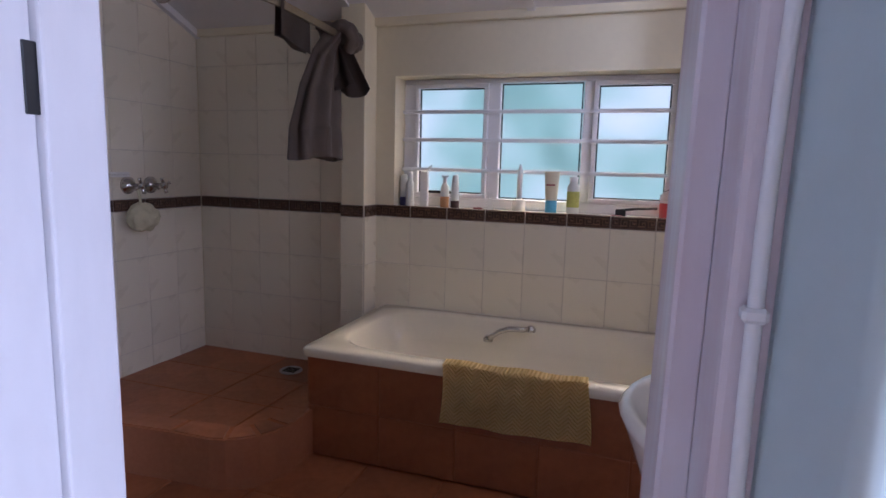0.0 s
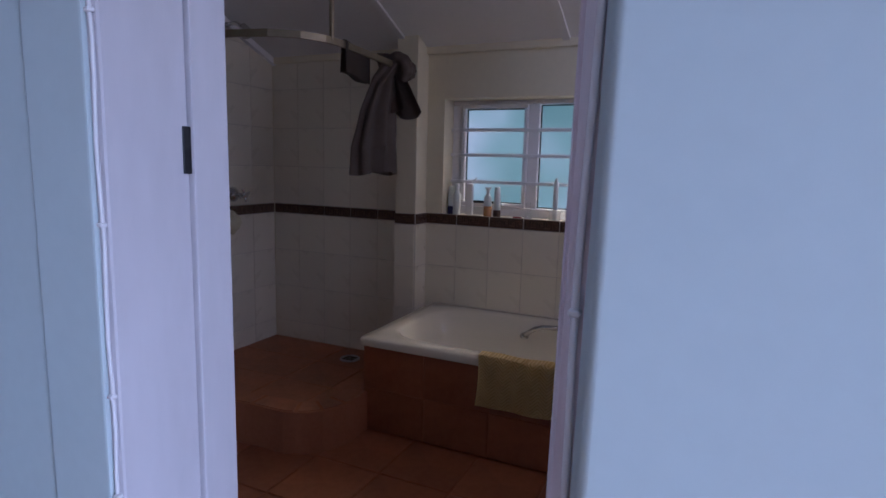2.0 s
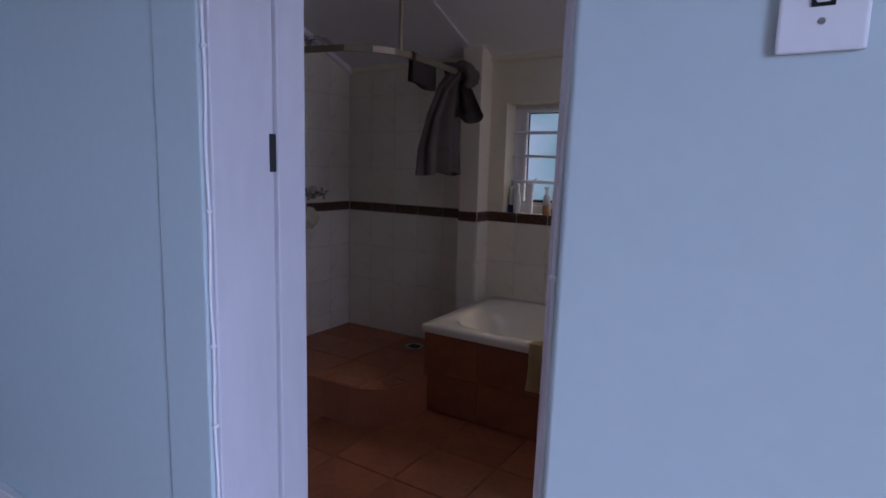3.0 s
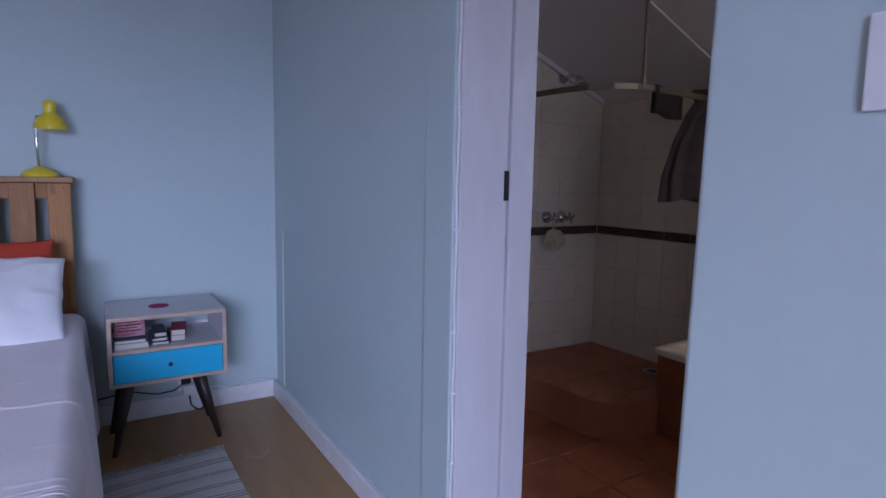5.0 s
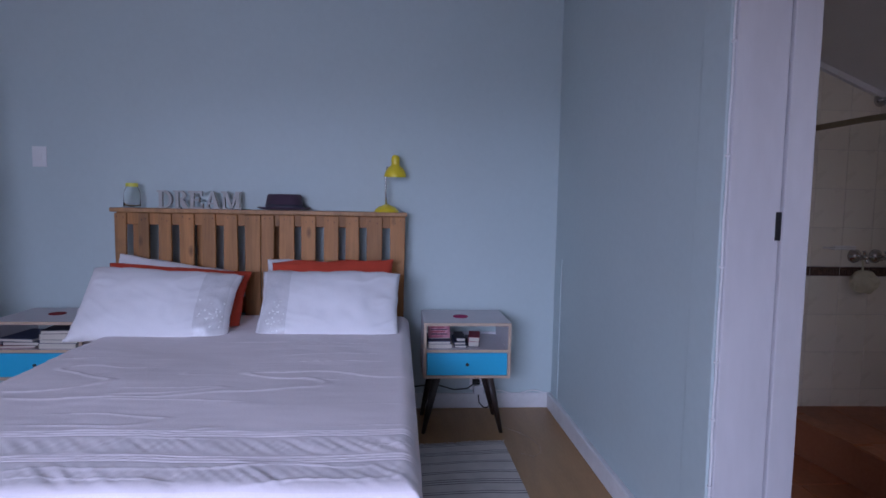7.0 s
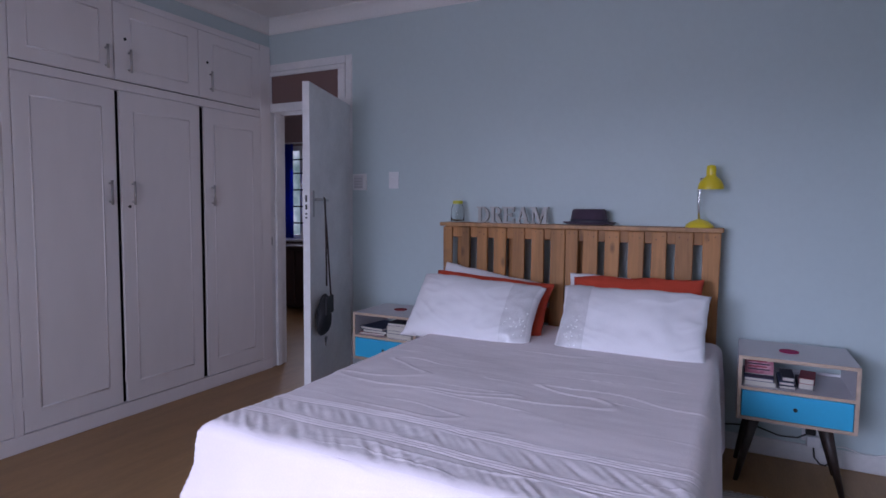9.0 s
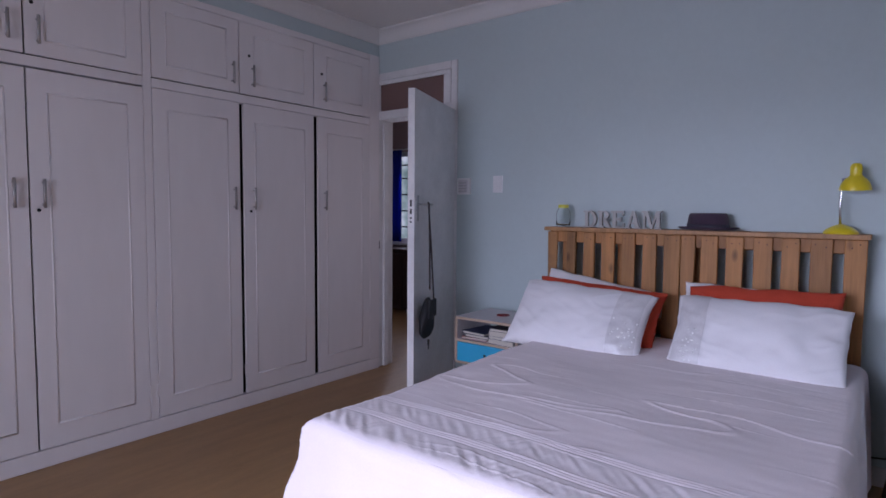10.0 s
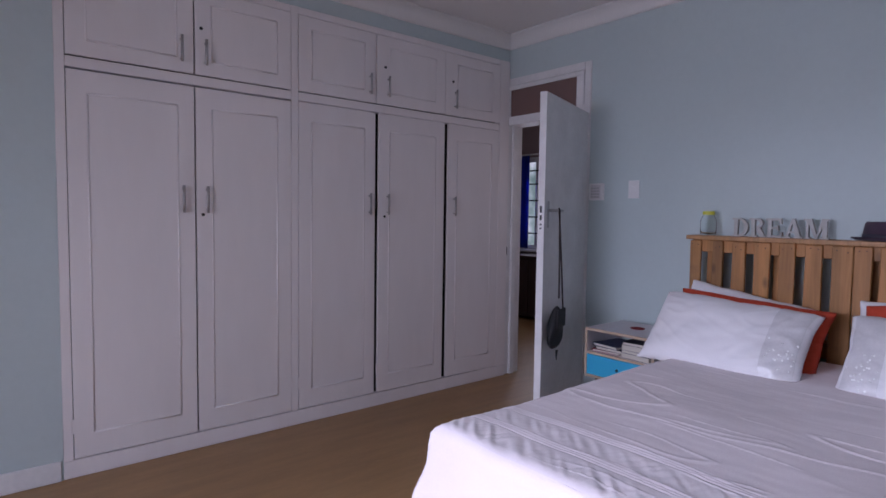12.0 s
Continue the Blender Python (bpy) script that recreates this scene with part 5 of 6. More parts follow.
def letter(ch, y, w, h):
    """Slab-serif wooden capital, w wide and h high."""
    t, sf = 0.019, 0.009
    if ch == "D":
        ps = [bar_(0.010, 0.010 + t, 0, h), bar_(0, 0.036, 0, sf), bar_(0, 0.036, h - sf, h), bowl(0.036, h / 2, w - 0.036, h / 2, t, 0.011)]
    elif ch == "R":
        ps = [bar_(0.010, 0.010 + t, 0, h), bar_(0, 0.040, 0, sf), bar_(0, 0.036, h - sf, h), bowl(0.036, h * 0.74, w * 0.42, h * 0.26, 0.017, 0.011), [(0.034, h * 0.48), (w - 0.024, 0), (w + 0.004, 0), (0.056, h * 0.50)]]
    elif ch == "E":
        ps = [bar_(0.010, 0.010 + t, 0, h), bar_(0, w, 0, 0.012), bar_(0, w - 0.004, h - 0.012, h), bar_(0.028, w * 0.68, h * 0.45, h * 0.57), bar_(w - 0.010, w, 0.012, 0.030), bar_(w - 0.014, w - 0.004, h - 0.030, h - 0.012), bar_(w * 0.68, w * 0.78, h * 0.38, h * 0.64)]
    elif ch == "A":
        ps = [[(0.012, 0), (0.024, 0), (w * 0.5, h * 0.86), (w * 0.56, h), (w * 0.44, h)], [(w - 0.034, 0), (w - 0.008, 0), (w * 0.58, h), (w * 0.42, h)], bar_(0.028, w - 0.028, h * 0.26, h * 0.36), bar_(0, 0.034, 0, sf), bar_(w - 0.044, w, 0, sf)]
    else:
        ps = [bar_(0.010, 0.021, 0, h), bar_(w - 0.030, w - 0.010, 0, h), [(0.010, h), (0.034, h), (w * 0.54, 0.012), (w * 0.46, 0.0)], [(w * 0.46, 0.0), (w * 0.54, 0.0), (w - 0.014, h), (w - 0.030, h)], bar_(0, 0.032, 0, sf), bar_(w - 0.040, w, 0, sf), bar_(0, 0.030, h - sf, h), bar_(w - 0.032, w, h - sf, h)]
    bm = bmesh.new()
    for i, q in enumerate(ps):
        stroke(bm, [(y + a, LZ + b) for a, b in q], -3.022, -3.000 + 0.0004 * i)
    bmesh.ops.recalc_face_normals(bm, faces=bm.faces)
    return single("letter", bm, M_LETTER, "white wooden letter " + ch + " standing on the ledge", "letter", "decorative letters")


for ch, y, w in (("D", -1.946, 0.084), ("R", -1.856, 0.080), ("E", -1.772, 0.080), ("A", -1.688, 0.094), ("M", -1.590, 0.112)):
    letter(ch, y, w, 0.102)
hat = thing("hat", (-3.0, -1.233, LZ), "plum-coloured felt trilby resting on the headboard ledge", "hat")
part("brim", lathe([(0.088, 0.012), (0.10, 0.006), (0.13, 0.008), (0.152, 0.018), (0.154, 0.022), (0.13, 0.013), (0.10, 0.011), (0.088, 0.016)], (-3.0, -1.233, LZ - 0.004), 40, sx=0.52), M_HAT, hat, smooth=True)
part("crown", lathe([(0.106, 0.004), (0.106, 0.03), (0.101, 0.062), (0.097, 0.084), (0.089, 0.093), (0.07, 0.090), (0.04, 0.074), (0, 0.070)], (-3.0, -1.233, LZ), 40, sx=0.66), M_HAT, hat, smooth=True)
part("ribbon", lathe([(0.107, 0.008), (0.1085, 0.008), (0.1075, 0.034), (0.106, 0.034)], (-3.0, -1.233, LZ), 40, sx=0.66), M_BOOKDARK, hat, "dark hat ribbon", smooth=True)
lamp = thing("desk_lamp", (-3.0, -0.645, LZ), "yellow metal desk lamp with chrome stem, switched off", "lamp")
part("base", lathe([(0, 0), (0.071, 0), (0.072, 0.006), (0.064, 0.018), (0.046, 0.032), (0.022, 0.042), (0.010, 0.047), (0, 0.047)], (-3.0, -0.645, LZ), 30), M_YELLOW, lamp, smooth=True)
part("stem", tube([(-3.0, -0.648, LZ + 0.03), (-3.0, -0.652, LZ + 0.14), (-3.0, -0.652, LZ + 0.225), (-2.995, -0.645, LZ + 0.25), (-2.985, -0.62, LZ + 0.262)], 0.006, 10), M_CHROME, lamp, smooth=True)
SM = Matrix.Translation((-2.985, -0.597, LZ + 0.207)) @ Matrix.Rotation(radians(5), 4, "Y")
shade = part("shade", moved(lathe([(0.064, 0.0), (0.0645, 0.003), (0.062, 0.016), (0.055, 0.034), (0.044, 0.050), (0.031, 0.061), (0.0245, 0.068), (0.0235, 0.078), (0.0245, 0.102), (0.022, 0.116), (0.014, 0.123), (0.0, 0.125)], n=30), SM), M_YELLOW, lamp, smooth=True)
part("lining", moved(lathe([(0.0635, 0.0005), (0.060, 0.016), (0.053, 0.033), (0.042, 0.048), (0.029, 0.058), (0.0, 0.060)], n=30), SM), M_PLASTIC, shade, "white inside of the shade", smooth=True)
part("bulb", moved(lathe([(0.0, 0.008), (0.014, 0.012), (0.020, 0.026), (0.016, 0.042), (0.011, 0.060), (0.0, 0.060)], n=16), SM), M_CLEARPLASTIC, shade, "unlit white bulb", smooth=True)
part("knuckle", lathe([(0, 0), (0.012, 0.0), (0.012, 0.022), (0, 0.022)], (-2.99, -0.640, LZ + 0.242), 14), M_CHROME, lamp)

# ---- wall fittings ----
sw = thing("light_switch", (-0.23, RY, 1.35), "white light switch with one dark-outlined rocker", "light switch")
part("plate", bx(-0.256, -0.184, RY - 0.009, RY, 1.311, 1.421, bevel=0.003, seg=2), M_PLASTIC, sw)
part("surround", bx(-0.230, -0.211, RY - 0.0105, RY - 0.009, 1.351, 1.383), M_BLACK, sw, "dark outline of the rocker")
part("rocker", bx(-0.227, -0.214, RY - 0.014, RY - 0.0105, 1.354, 1.380, bevel=0.002, seg=1), M_PLASTIC, sw)
for z in (1.338, 1.396):
    part("screw", moved(lathe([(0, 0), (0.0035, 0), (0.003, 0.0015), (0, 0.0015)], n=10), Matrix.Translation((-0.2205, RY - 0.009, z)) @ Matrix.Rotation(radians(90), 4, "X")), M_STEEL, sw)
sw2 = thing("light_switch", (WX, -2.625, 1.49), "white wall switch plate beside the door", "light switch")
part("plate", bx(WX, WX + 0.008, -2.668, -2.59, 1.435, 1.552, bevel=0.003, seg=2), M_PLASTIC, sw2)
part("rocker", bx(WX + 0.008, WX + 0.012, -2.645, -2.613, 1.475, 1.513, bevel=0.002, seg=1), M_PLASTIC, sw2)
kp = thing("alarm_keypad", (WX, -2.91, 1.49), "cream alarm keypad mounted by the door frame", "alarm keypad")
part("case", bx(WX, WX + 0.028, -2.965, -2.855, 1.425, 1.542, bevel=0.006, seg=2), M_PLASTIC, kp)
part("panel", bx(WX + 0.028, WX + 0.031, -2.95, -2.87, 1.437, 1.53, bevel=0.002, seg=1), M_LAMI, kp)
for i in range(4):
    for j in range(3):
        part("key", bx(WX + 0.031, WX + 0.034, -2.945 + j * 0.024, -2.928 + j * 0.024, 1.443 + i * 0.02, 1.452 + i * 0.02), M_STEEL, kp)
so = thing("plug_socket", (WX + 0.02, -0.06, 0.15), "white plug socket with an adaptor above the skirting", "socket")
part("plate", bx(WX, WX + 0.01, -0.12, 0.0, 0.115, 0.195, bevel=0.003, seg=1), M_PLASTIC, so)
part("adaptor", bx(WX + 0.01, WX + 0.06, -0.10, -0.04, 0.10, 0.155, bevel=0.006, seg=2), M_PLASTIC, so)
part("plug", bx(WX + 0.01, WX + 0.045, -0.105, -0.06, 0.158, 0.188, bevel=0.004, seg=1), M_CORD, so)


def wire(pts, r, material, label):
    return single("cable", tube(pts, r, 7), material, label, "cable", smooth=True)


wire([(WX + 0.05, -0.07, 0.10), (WX + 0.055, -0.065, 0.05), (WX + 0.07, -0.04, 0.025), (WX + 0.09, -0.02, 0.03), (WX + 0.08, 0.0, 0.05)], 0.004, M_CORD, "black power cord under the bedside table")
wire([(WX + 0.03, -0.08, 0.17), (WX + 0.03, -0.14, 0.13), (WX + 0.03, -0.22, 0.125), (WX + 0.03, -0.34, 0.16), (WX + 0.03, -0.5, 0.14)], 0.004, M_CORD, "black cord running behind the bedside table")
wire([(WX + 0.022, 0.0, 0.13)] + [(WX + 0.022, 0.0 + 0.38 * i / 12, 0.104 + 0.012 * math.sin(i * 0.9)) for i in range(1, 12)] + [(WX + 0.03, WY - 0.022, 0.102)] + [(WX + 0.06 + i * 0.115, WY - 0.032, 0.102 + 0.004 * math.sin(i * 2)) for i in range(15)], 0.004, M_PLASTIC, "white cable running along the skirting top")
wire([(-2.78, 0.02, 0.005), (-2.70, 0.10, 0.004), (-2.60, 0.16, 0.004), (-2.50, 0.185, 0.004), (-2.42, 0.17, 0.004), (-2.38, 0.12, 0.004), (-2.42, 0.06, 0.004)], 0.0012, M_PLY, "thin tan cord lying loose on the floor")
struct("corner_conduit", tube([(-2.955, WY - 0.003, 0.1), (-2.955, WY - 0.001, 0.95)], 0.0035, 8), M_WALL, "painted-over cable running up the wall", "trim")

# ---- rug ----
rug = thing("rug", (-1.95, -0.33, 0), "cream cotton rug with thin charcoal stripes and a frayed end", "rug")
RX0, RX1, RY0, RY1 = -2.55, -1.15, -0.68, 0.0
stripes, x = [], RX0
rr = random.Random(9)
while x < RX1 - 0.01:
    for k in range(rr.choice((2, 3, 3))):
        for w, dk in ((rr.uniform(0.005, 0.007), True), (rr.uniform(0.009, 0.013), False)):
            if x < RX1 - 0.002:
                stripes.append((x, min(x + w, RX1), dk))
                x += w
    w = rr.uniform(0.045, 0.07)
    if x < RX1 - 0.002:
        stripes.append((x, min(x + w, RX1), False))
        x += w
for a, b, dk in stripes:
    def rg(u, v, a=a, b=b):
        xx, yy = a + (b - a) * u, RY0 + (RY1 - RY0) * v
        return (xx + 0.012 * math.sin(yy * 7 + xx * 3) - 0.03 * (yy - RY1), yy + 0.05 * (xx - RX0) * 0.2, 0.009 + 0.003 * noise.noise((xx * 9, yy * 9, 0)))
    bm = grid(2, 24, rg)
    part("stripe" if dk else "weave", bm, M_RUGDARK if dk else M_RUG, rug, smooth=True)
bm = bmesh.new()
for i in range(70):
    yy = RY0 + (RY1 - RY0) * i / 69
    x_ = RX0 + 0.012 * math.sin(yy * 7 + RX0 * 3) - 0.03 * (yy - RY1)
    tube([(x_, yy, 0.008), (x_ - 0.012, yy + rr.uniform(-.006, .006), 0.006), (x_ - rr.uniform(0.02, 0.035), yy + rr.uniform(-.012, .012), 0.003)], 0.0022, 4, bm)
fringe = part("fringe", bm, M_RUG, rug, "frayed cotton fringe", kind="stuff")

# ---- toiletries on the sill ----
SZ = WZ0 + 0.0003


def bottle(name, x, y, parts, label, category="bottle"):
    b = thing(name, (x, y, SZ), label, category, "toiletries on the sill")
    for pn, prof_, m_ in parts:
        part(pn, lathe(prof_, (x, y, SZ), 18), m_, b, smooth=True)
    return b


bottle("roll_on_bottle", -1.672, 2.735, (("body", [(0.018, 0.045), (0.020, 0.05), (0.021, 0.10), (0.019, 0.15), (0.010, 0.158), (0, 0.158)], M_CLEARPLASTIC), ("cap", [(0, 0), (0.022, 0), (0.023, 0.01), (0.022, 0.042), (0.018, 0.045)], M_NAVYCAP)), "white roll-on bottle standing on its navy cap")
bottle("spray_bottle", -1.635, 2.72, (("body", [(0, 0), (0.020, 0), (0.021, 0.01), (0.021, 0.11), (0.012, 0.13), (0.012, 0.14)], M_CLEARPLASTIC), ("cap", [(0.013, 0.14), (0.014, 0.165), (0.008, 0.172), (0, 0.172)], M_PLASTIC)), "pale translucent bottle with white cap")
t = thing("toothpaste_tube", (-1.565, 2.735, SZ), "tall white tube with a toothbrush sticking out", "tube", "toiletries on the sill")
part("body", bx(-1.587, -1.545, 2.725, 2.75, SZ, SZ + 0.175, bevel=0.009, seg=3), M_PLASTIC, t)
part("toothbrush", tube([(-1.555, 2.74, SZ + 0.17), (-1.548, 2.742, SZ + 0.19), (-1.53, 2.745, SZ + 0.205)], 0.005, 8), M_CLEARPLASTIC, t)
bottle("pump_bottle", -1.455, 2.73, (("liquid", [(0, 0), (0.021, 0), (0.022, 0.01), (0.022, 0.055), (0, 0.055)], M_AMBER), ("body", [(0.0215, 0.055), (0.022, 0.058), (0.021, 0.10), (0.012, 0.115), (0.010, 0.12)], M_CLEARPLASTIC), ("pump", [(0.009, 0.12), (0.009, 0.145), (0.018, 0.15), (0.018, 0.158), (0, 0.16)], M_PLASTIC)), "clear pump bottle with amber lotion")
bottle("cream_tube", -1.40, 2.725, (("cap", [(0, 0), (0.021, 0), (0.021, 0.035), (0.018, 0.037)], M_BROWNCAP), ("body", [(0.019, 0.037), (0.020, 0.07), (0.017, 0.13), (0.013, 0.16), (0, 0.161)], M_CLEARPLASTIC)), "silver-grey tube standing on a dark brown cap", "tube")
single("hair_clip", bx(-1.30, -1.255, 2.70, 2.715, SZ, SZ + 0.010, bevel=0.003, seg=2), M_BOOKRED, "dark pink hair clip lying on the sill", "hair clip")
bottle("perfume_bottle", -1.225, 2.73, (("body", [(0, 0), (0.018, 0), (0.019, 0.03), (0.010, 0.05), (0.010, 0.085), (0, 0.09)], M_GLASS),), "small clear glass bottle")
bottle("candle", -1.085, 2.735, (("holder", [(0, 0), (0.030, 0), (0.031, 0.05), (0.020, 0.056), (0, 0.056)], M_CERAMIC), ("candle", [(0, 0.056), (0.013, 0.056), (0.012, 0.19), (0.005, 0.215), (0, 0.222)], M_PLASTIC)), "white candle in a small white holder", "candle")
ct = thing("lotion_tube", (-0.935, 2.735, SZ), "cream lotion tube with a sky blue base", "tube", "toiletries on the sill")
part("cap", lathe([(0, 0), (0.026, 0), (0.027, 0.01), (0.027, 0.055), (0.026, 0.058)], (-0.935, 2.735, SZ), 20), M_SKYBLUE, ct, "sky blue cap")
bm = grid(20, 10, lambda u, v: (-0.935 + (0.027 + 0.008 * v) * math.cos(2 * math.pi * u), 2.735 + (0.027 * (1 - v) + 0.003) * math.sin(2 * math.pi * u), SZ + 0.058 + 0.13 * v))
bmesh.ops.remove_doubles(bm, verts=bm.verts, dist=0.0003)
part("body", bm, M_CREAM, ct, smooth=True)
part("lettering_bar", bx(-0.955, -0.915, 2.702, 2.705, SZ + 0.125, SZ + 0.132), M_BOOKRED, ct)
bottle("oil_bottle", -0.835, 2.73, (("body", [(0, 0), (0.027, 0), (0.028, 0.01), (0.028, 0.12), (0.018, 0.14), (0.018, 0.145)], M_CLEARPLASTIC), ("label", [(0.0285, 0.03), (0.0288, 0.032), (0.0288, 0.10), (0.0285, 0.102)], M_LIME), ("cap", [(0.019, 0.145), (0.020, 0.168), (0, 0.17)], M_PLASTIC)), "clear bottle with a lime green label and white cap")
rz = thing("razor", (-0.56, 2.72, SZ), "black razor lying on the sill", "razor", "toiletries on the sill")
part("handle", tube([(-0.62, 2.71, SZ + 0.028), (-0.56, 2.715, SZ + 0.036), (-0.47, 2.725, SZ + 0.040)], 0.006, 8), M_BLACK, rz)
part("head", bx(-0.645, -0.60, 2.70, 2.725, SZ, SZ + 0.032, bevel=0.003, seg=1), M_BLACK, rz)
bottle("bath_salts_jar", -0.43, 2.73, (("body", [(0, 0), (0.032, 0), (0.033, 0.06), (0.03, 0.066), (0, 0.066)], M_PINKRED), ("lid", [(0.031, 0.066), (0.033, 0.068), (0.033, 0.10), (0.012, 0.12), (0, 0.125)], M_GLASS)), "red jar with a clear domed lid", "jar")
single("hair_clip", bx(-0.66, -0.615, 2.69, 2.70, SZ, SZ + 0.006, bevel=0.002, seg=1), M_BOOKRED, "dark pink clip lying on the sill", "hair clip")

# ---- tiles ----
TW, TH, TG = 0.19, 0.232, 0.003


def tile_mesh(w, h, d, material, bevel=0.0011):
    """A tile whose face looks along +x in its own frame; w along y, h along z."""
    bm = bmesh.new()
    x0, y0, y1, z0, z1, b = 0.0, -w / 2, w / 2, -h / 2, h / 2, bevel
    back = [bm.verts.new((x0, yy, zz)) for yy, zz in ((y0, z0), (y1, z0), (y1, z1), (y0, z1))]
    mid = [bm.verts.new((d - b, yy, zz)) for yy, zz in ((y0, z0), (y1, z0), (y1, z1), (y0, z1))]
    front = [bm.verts.new((d, yy, zz)) for yy, zz in ((y0 + b, z0 + b), (y1 - b, z0 + b), (y1 - b, z1 - b), (y0 + b, z1 - b))]
    for a, c in ((back, mid), (mid, front)):
        for i in range(4):
            bm.faces.new((a[i], a[(i + 1) % 4], c[(i + 1) % 4], c[i]))
    bm.faces.new(front)
    return mesh_of(bm, "tile", material)


def scroll(u, v):
    """Square scrolls between two fillets, in a unit cell."""
    if 0.05 < v < 0.13 or 0.87 < v < 0.95:
        return True
    if not 0.2 < v < 0.8:
        return False
    c, q = (u * 5) % 1.0, (v - 0.2) / 0.6
    if int(u * 5) % 2:
        q = 1 - q
    return (0.06 < c < 0.20) or (q > 0.82 and c < 0.86) or (0.72 < c < 0.86 and q > 0.30) or (0.30 < q < 0.48 and 0.38 < c < 0.86) or (0.38 < c < 0.50 and 0.30 < q < 0.66) or (q < 0.14 and 0.06 < c)


def dado_mesh(w, h, d):
    nu, nv = 60, 18

    def f(u, v):
        edge = min(u * nu, (1 - u) * nu, v * nv, (1 - v) * nv)
        r = d if edge > 0.5 else 0.0
        if edge > 1.5:
            r += 0.0022 if scroll(u, v) else 0.0
        return (r, -w / 2 + w * u, -h / 2 + h * v)
    me = mesh_of(grid(nu, nv, f), "border_tile", M_DADO)
    me.materials.append(M_DADOLIGHT)
    for q in me.polygons:
        c = q.center
        q.material_index = int(scroll(c.y / w + 0.5, c.z / h + 0.5))
    return me


cache = {}


def tile_run(parent, origin, along, out, length, z0, z1, clip=None):
    """Rows of tiles on a wall from origin along a direction, between two heights."""
    rows = []
    z = 0.875
    while z > z0 + 0.01:
        rows.append((max(z - TH, z0), z))
        z -= TH
    z = 0.937
    while z < z1 - 0.01:
        rows.append((z, min(z + TH, z1)))
        z += TH
    rot = Matrix((( out.x, along.x, 0, 0), (out.y, along.y, 0, 0), (0, 0, 1, 0), (0, 0, 0, 1)))
    rt = random.Random(7)

    def put(name, me, s, zc_):
        p = origin + along * s
        piece(name, me, Matrix.Translation((p.x, p.y, zc_)) @ rot @ Matrix.Rotation(radians(rt.uniform(-0.25, 0.25)), 4, "Z"), parent)
    s = 0.0
    while s < length - 0.008:
        w = min(TW, length - s)
        for a, b in rows:
            if clip:
                pz = clip((origin + along * (s + w / 2)).y)
                if a > pz - 0.02:
                    continue
            key = (round(w - TG, 4), round(b - a - TG, 4))
            if key not in cache:
                cache[key] = tile_mesh(key[0], key[1], 0.006, M_TILE)
            put("tile", cache[key], s + w / 2, (a + b) / 2)
        if z1 > 0.88:
            key = ("d", round(w - TG, 4))
            if key not in cache:
                cache[key] = dado_mesh(w - 0.0016, 0.058, 0.008)
            put("border_tile", cache[key], s + w / 2, 0.906)
        s += w


def tiled(name, origin, along, out, length, z0, z1, label, clip=None):
    t = thing(name, origin, label, "wall tiles", kind="structure")
    o = origin
    a, b = o, o + along * length
    g = out * 0.003
    bm = bx(min(a.x, b.x, a.x + g.x, b.x + g.x), max(a.x, b.x, a.x + g.x, b.x + g.x), min(a.y, b.y, a.y + g.y, b.y + g.y), max(a.y, b.y, a.y + g.y, b.y + g.y), z0, min(z1, 1.9) if not clip else z1)
    part("grout", bm, M_GROUT, t)
    tile_run(t, o, along, out, length, z0, z1, clip)
    return t


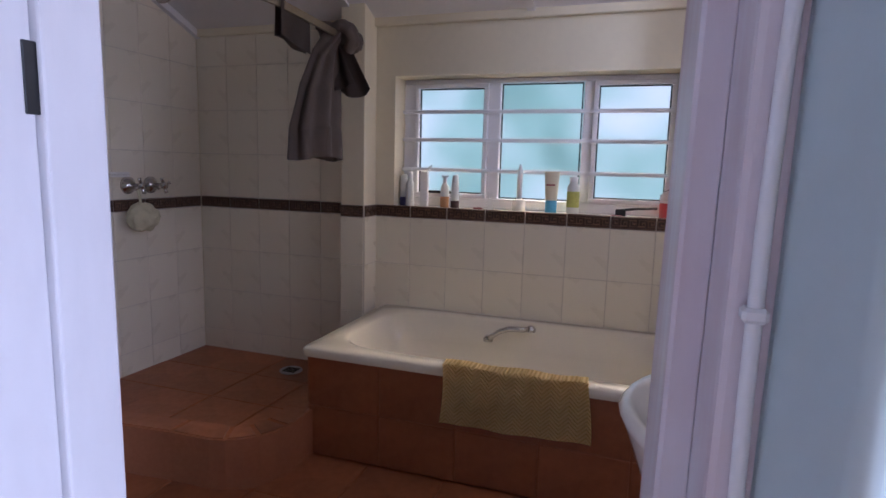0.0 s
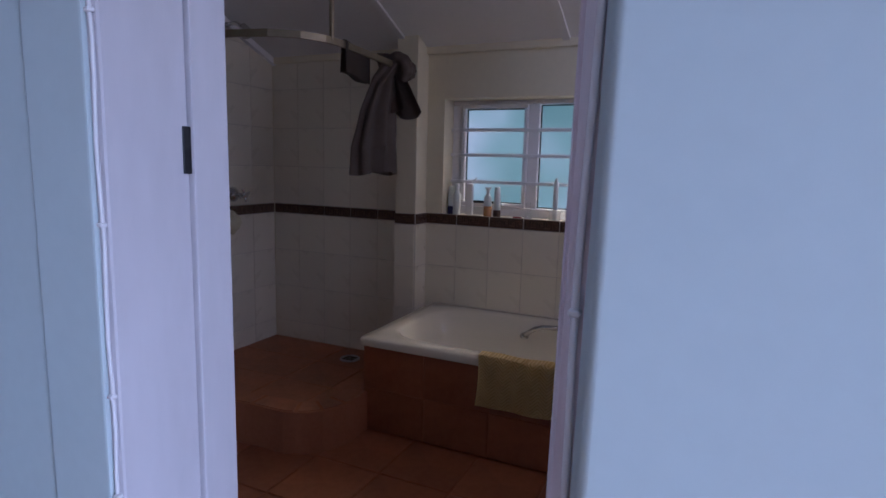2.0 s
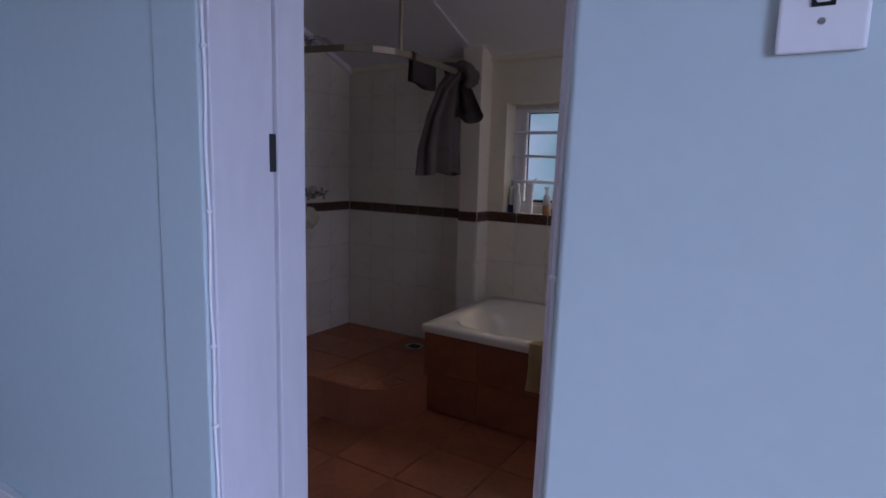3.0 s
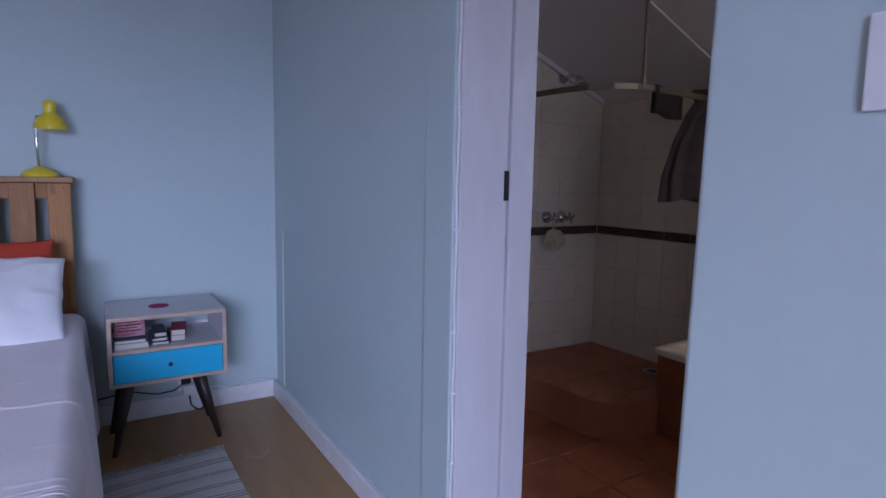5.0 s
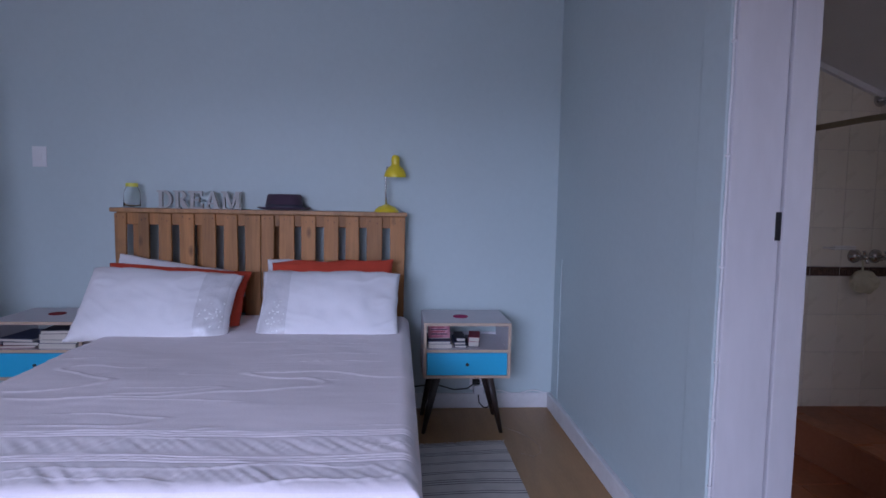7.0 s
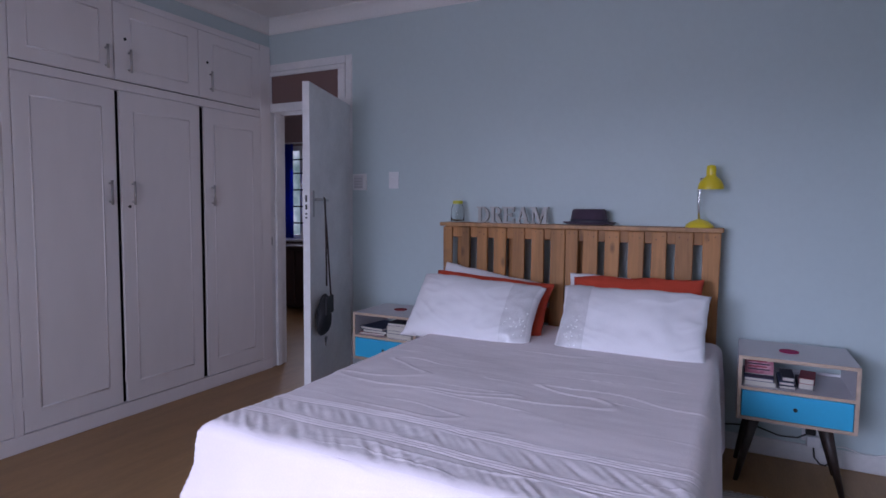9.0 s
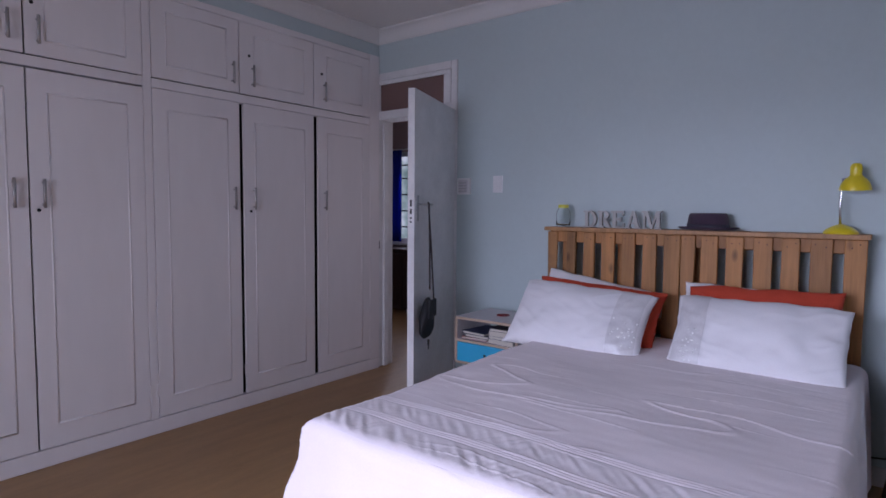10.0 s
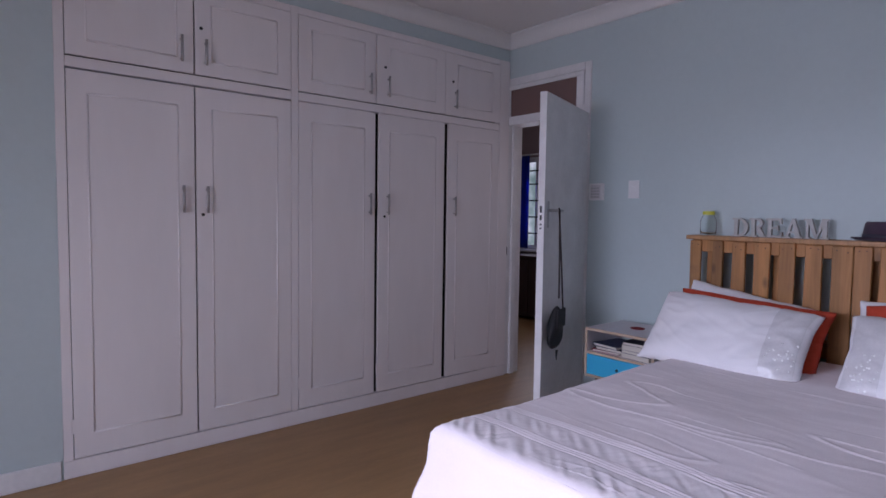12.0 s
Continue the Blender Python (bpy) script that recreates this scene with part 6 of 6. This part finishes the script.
X, Y = Vector((1, 0, 0)), Vector((0, 1, 0))
tiled("wall_tiles_back", Vector((BX0 + 0.008, BY1, 0.06)), X, -Y, 0.947, 0.06, 1.80, "white glazed wall tiles with a brown border on the shower back wall")
tiled("wall_tiles_side", Vector((BX0, BY1 - 0.008, 0.06)), -Y, X, 1.9, 0.06, 2.60, "white glazed wall tiles with a brown border on the shower side wall", zceil)
tiled("wall_tiles_bath", Vector((-1.80, BY1, 0.40)), X, -Y, 1.83, 0.40, 0.935, "white glazed wall tiles with a brown border above the bath")
tiled("wall_tiles_pillar", Vector((-1.925, 2.54, 0.40)), X, -Y, 0.125, 0.06, 0.935, "white glazed tiles with a brown border on the pillar")
tiled("wall_tiles_pillar_side", Vector((-1.80, 2.54, 0.40)), Y, X, 0.125, 0.40, 0.935, "white glazed tiles with a brown border on the pillar side")

# terracotta floor and bath panel tiles
FT = 0.30
fme = moved(bx(-FT / 2 + 0.003, FT / 2 - 0.003, -FT / 2 + 0.003, FT / 2 - 0.003, -0.008, 0.0, bevel=0.003, seg=1), Matrix())
fmesh = mesh_of(fme, "floor_tile", M_TERRA)
ft = bpy.data.objects["floor_bathroom"]
rt = random.Random(3)
ix = 0
x = -1.45 + FT / 2 - 5 * FT
while x < 0.2:
    y = 1.895 - FT / 2
    while y > 0.6:
        if not (x < -1.75 and y > 1.6) and x - FT / 2 > BX0 - 0.02:
            piece("floor_tile", fmesh, Matrix.Translation((x, y, 0)) @ Euler((radians(rt.uniform(-.2, .2)), radians(rt.uniform(-.2, .2)), radians(rt.uniform(-.3, .3)))).to_matrix().to_4x4(), ft)
        y -= FT
    x += FT
for i in range(4):
    for j in range(4):
        x, y = -1.875 - i * FT, 2.52 - j * FT
        if x > BX0 + 0.02 and y > 1.75:
            piece("floor_tile", fmesh, Matrix.Translation((max(x, BX0 + 0.15), y, 0.068 + 0.002 * j)) @ Euler((radians(rt.uniform(-.3, .3)), radians(rt.uniform(-.3, .3)), 0)).to_matrix().to_4x4(), tray)
pm = mesh_of(bx(-0.147, 0.147, -0.006, 0.006, -0.097, 0.097, bevel=0.002, seg=1), "panel_tile", M_TERRA)
for i in range(6):
    for j in range(2):
        piece("panel_tile", pm, Matrix.Translation((BL + 0.16 + i * 0.30, BF + 0.005, 0.098 + j * 0.198)), bath)
for i in range(3):
    for j in range(2):
        piece("panel_tile", pm, Matrix.Translation((BL + 0.006, BF + 0.16 + i * 0.30, 0.098 + j * 0.198)) @ Matrix.Rotation(radians(90), 4, "Z"), bath)
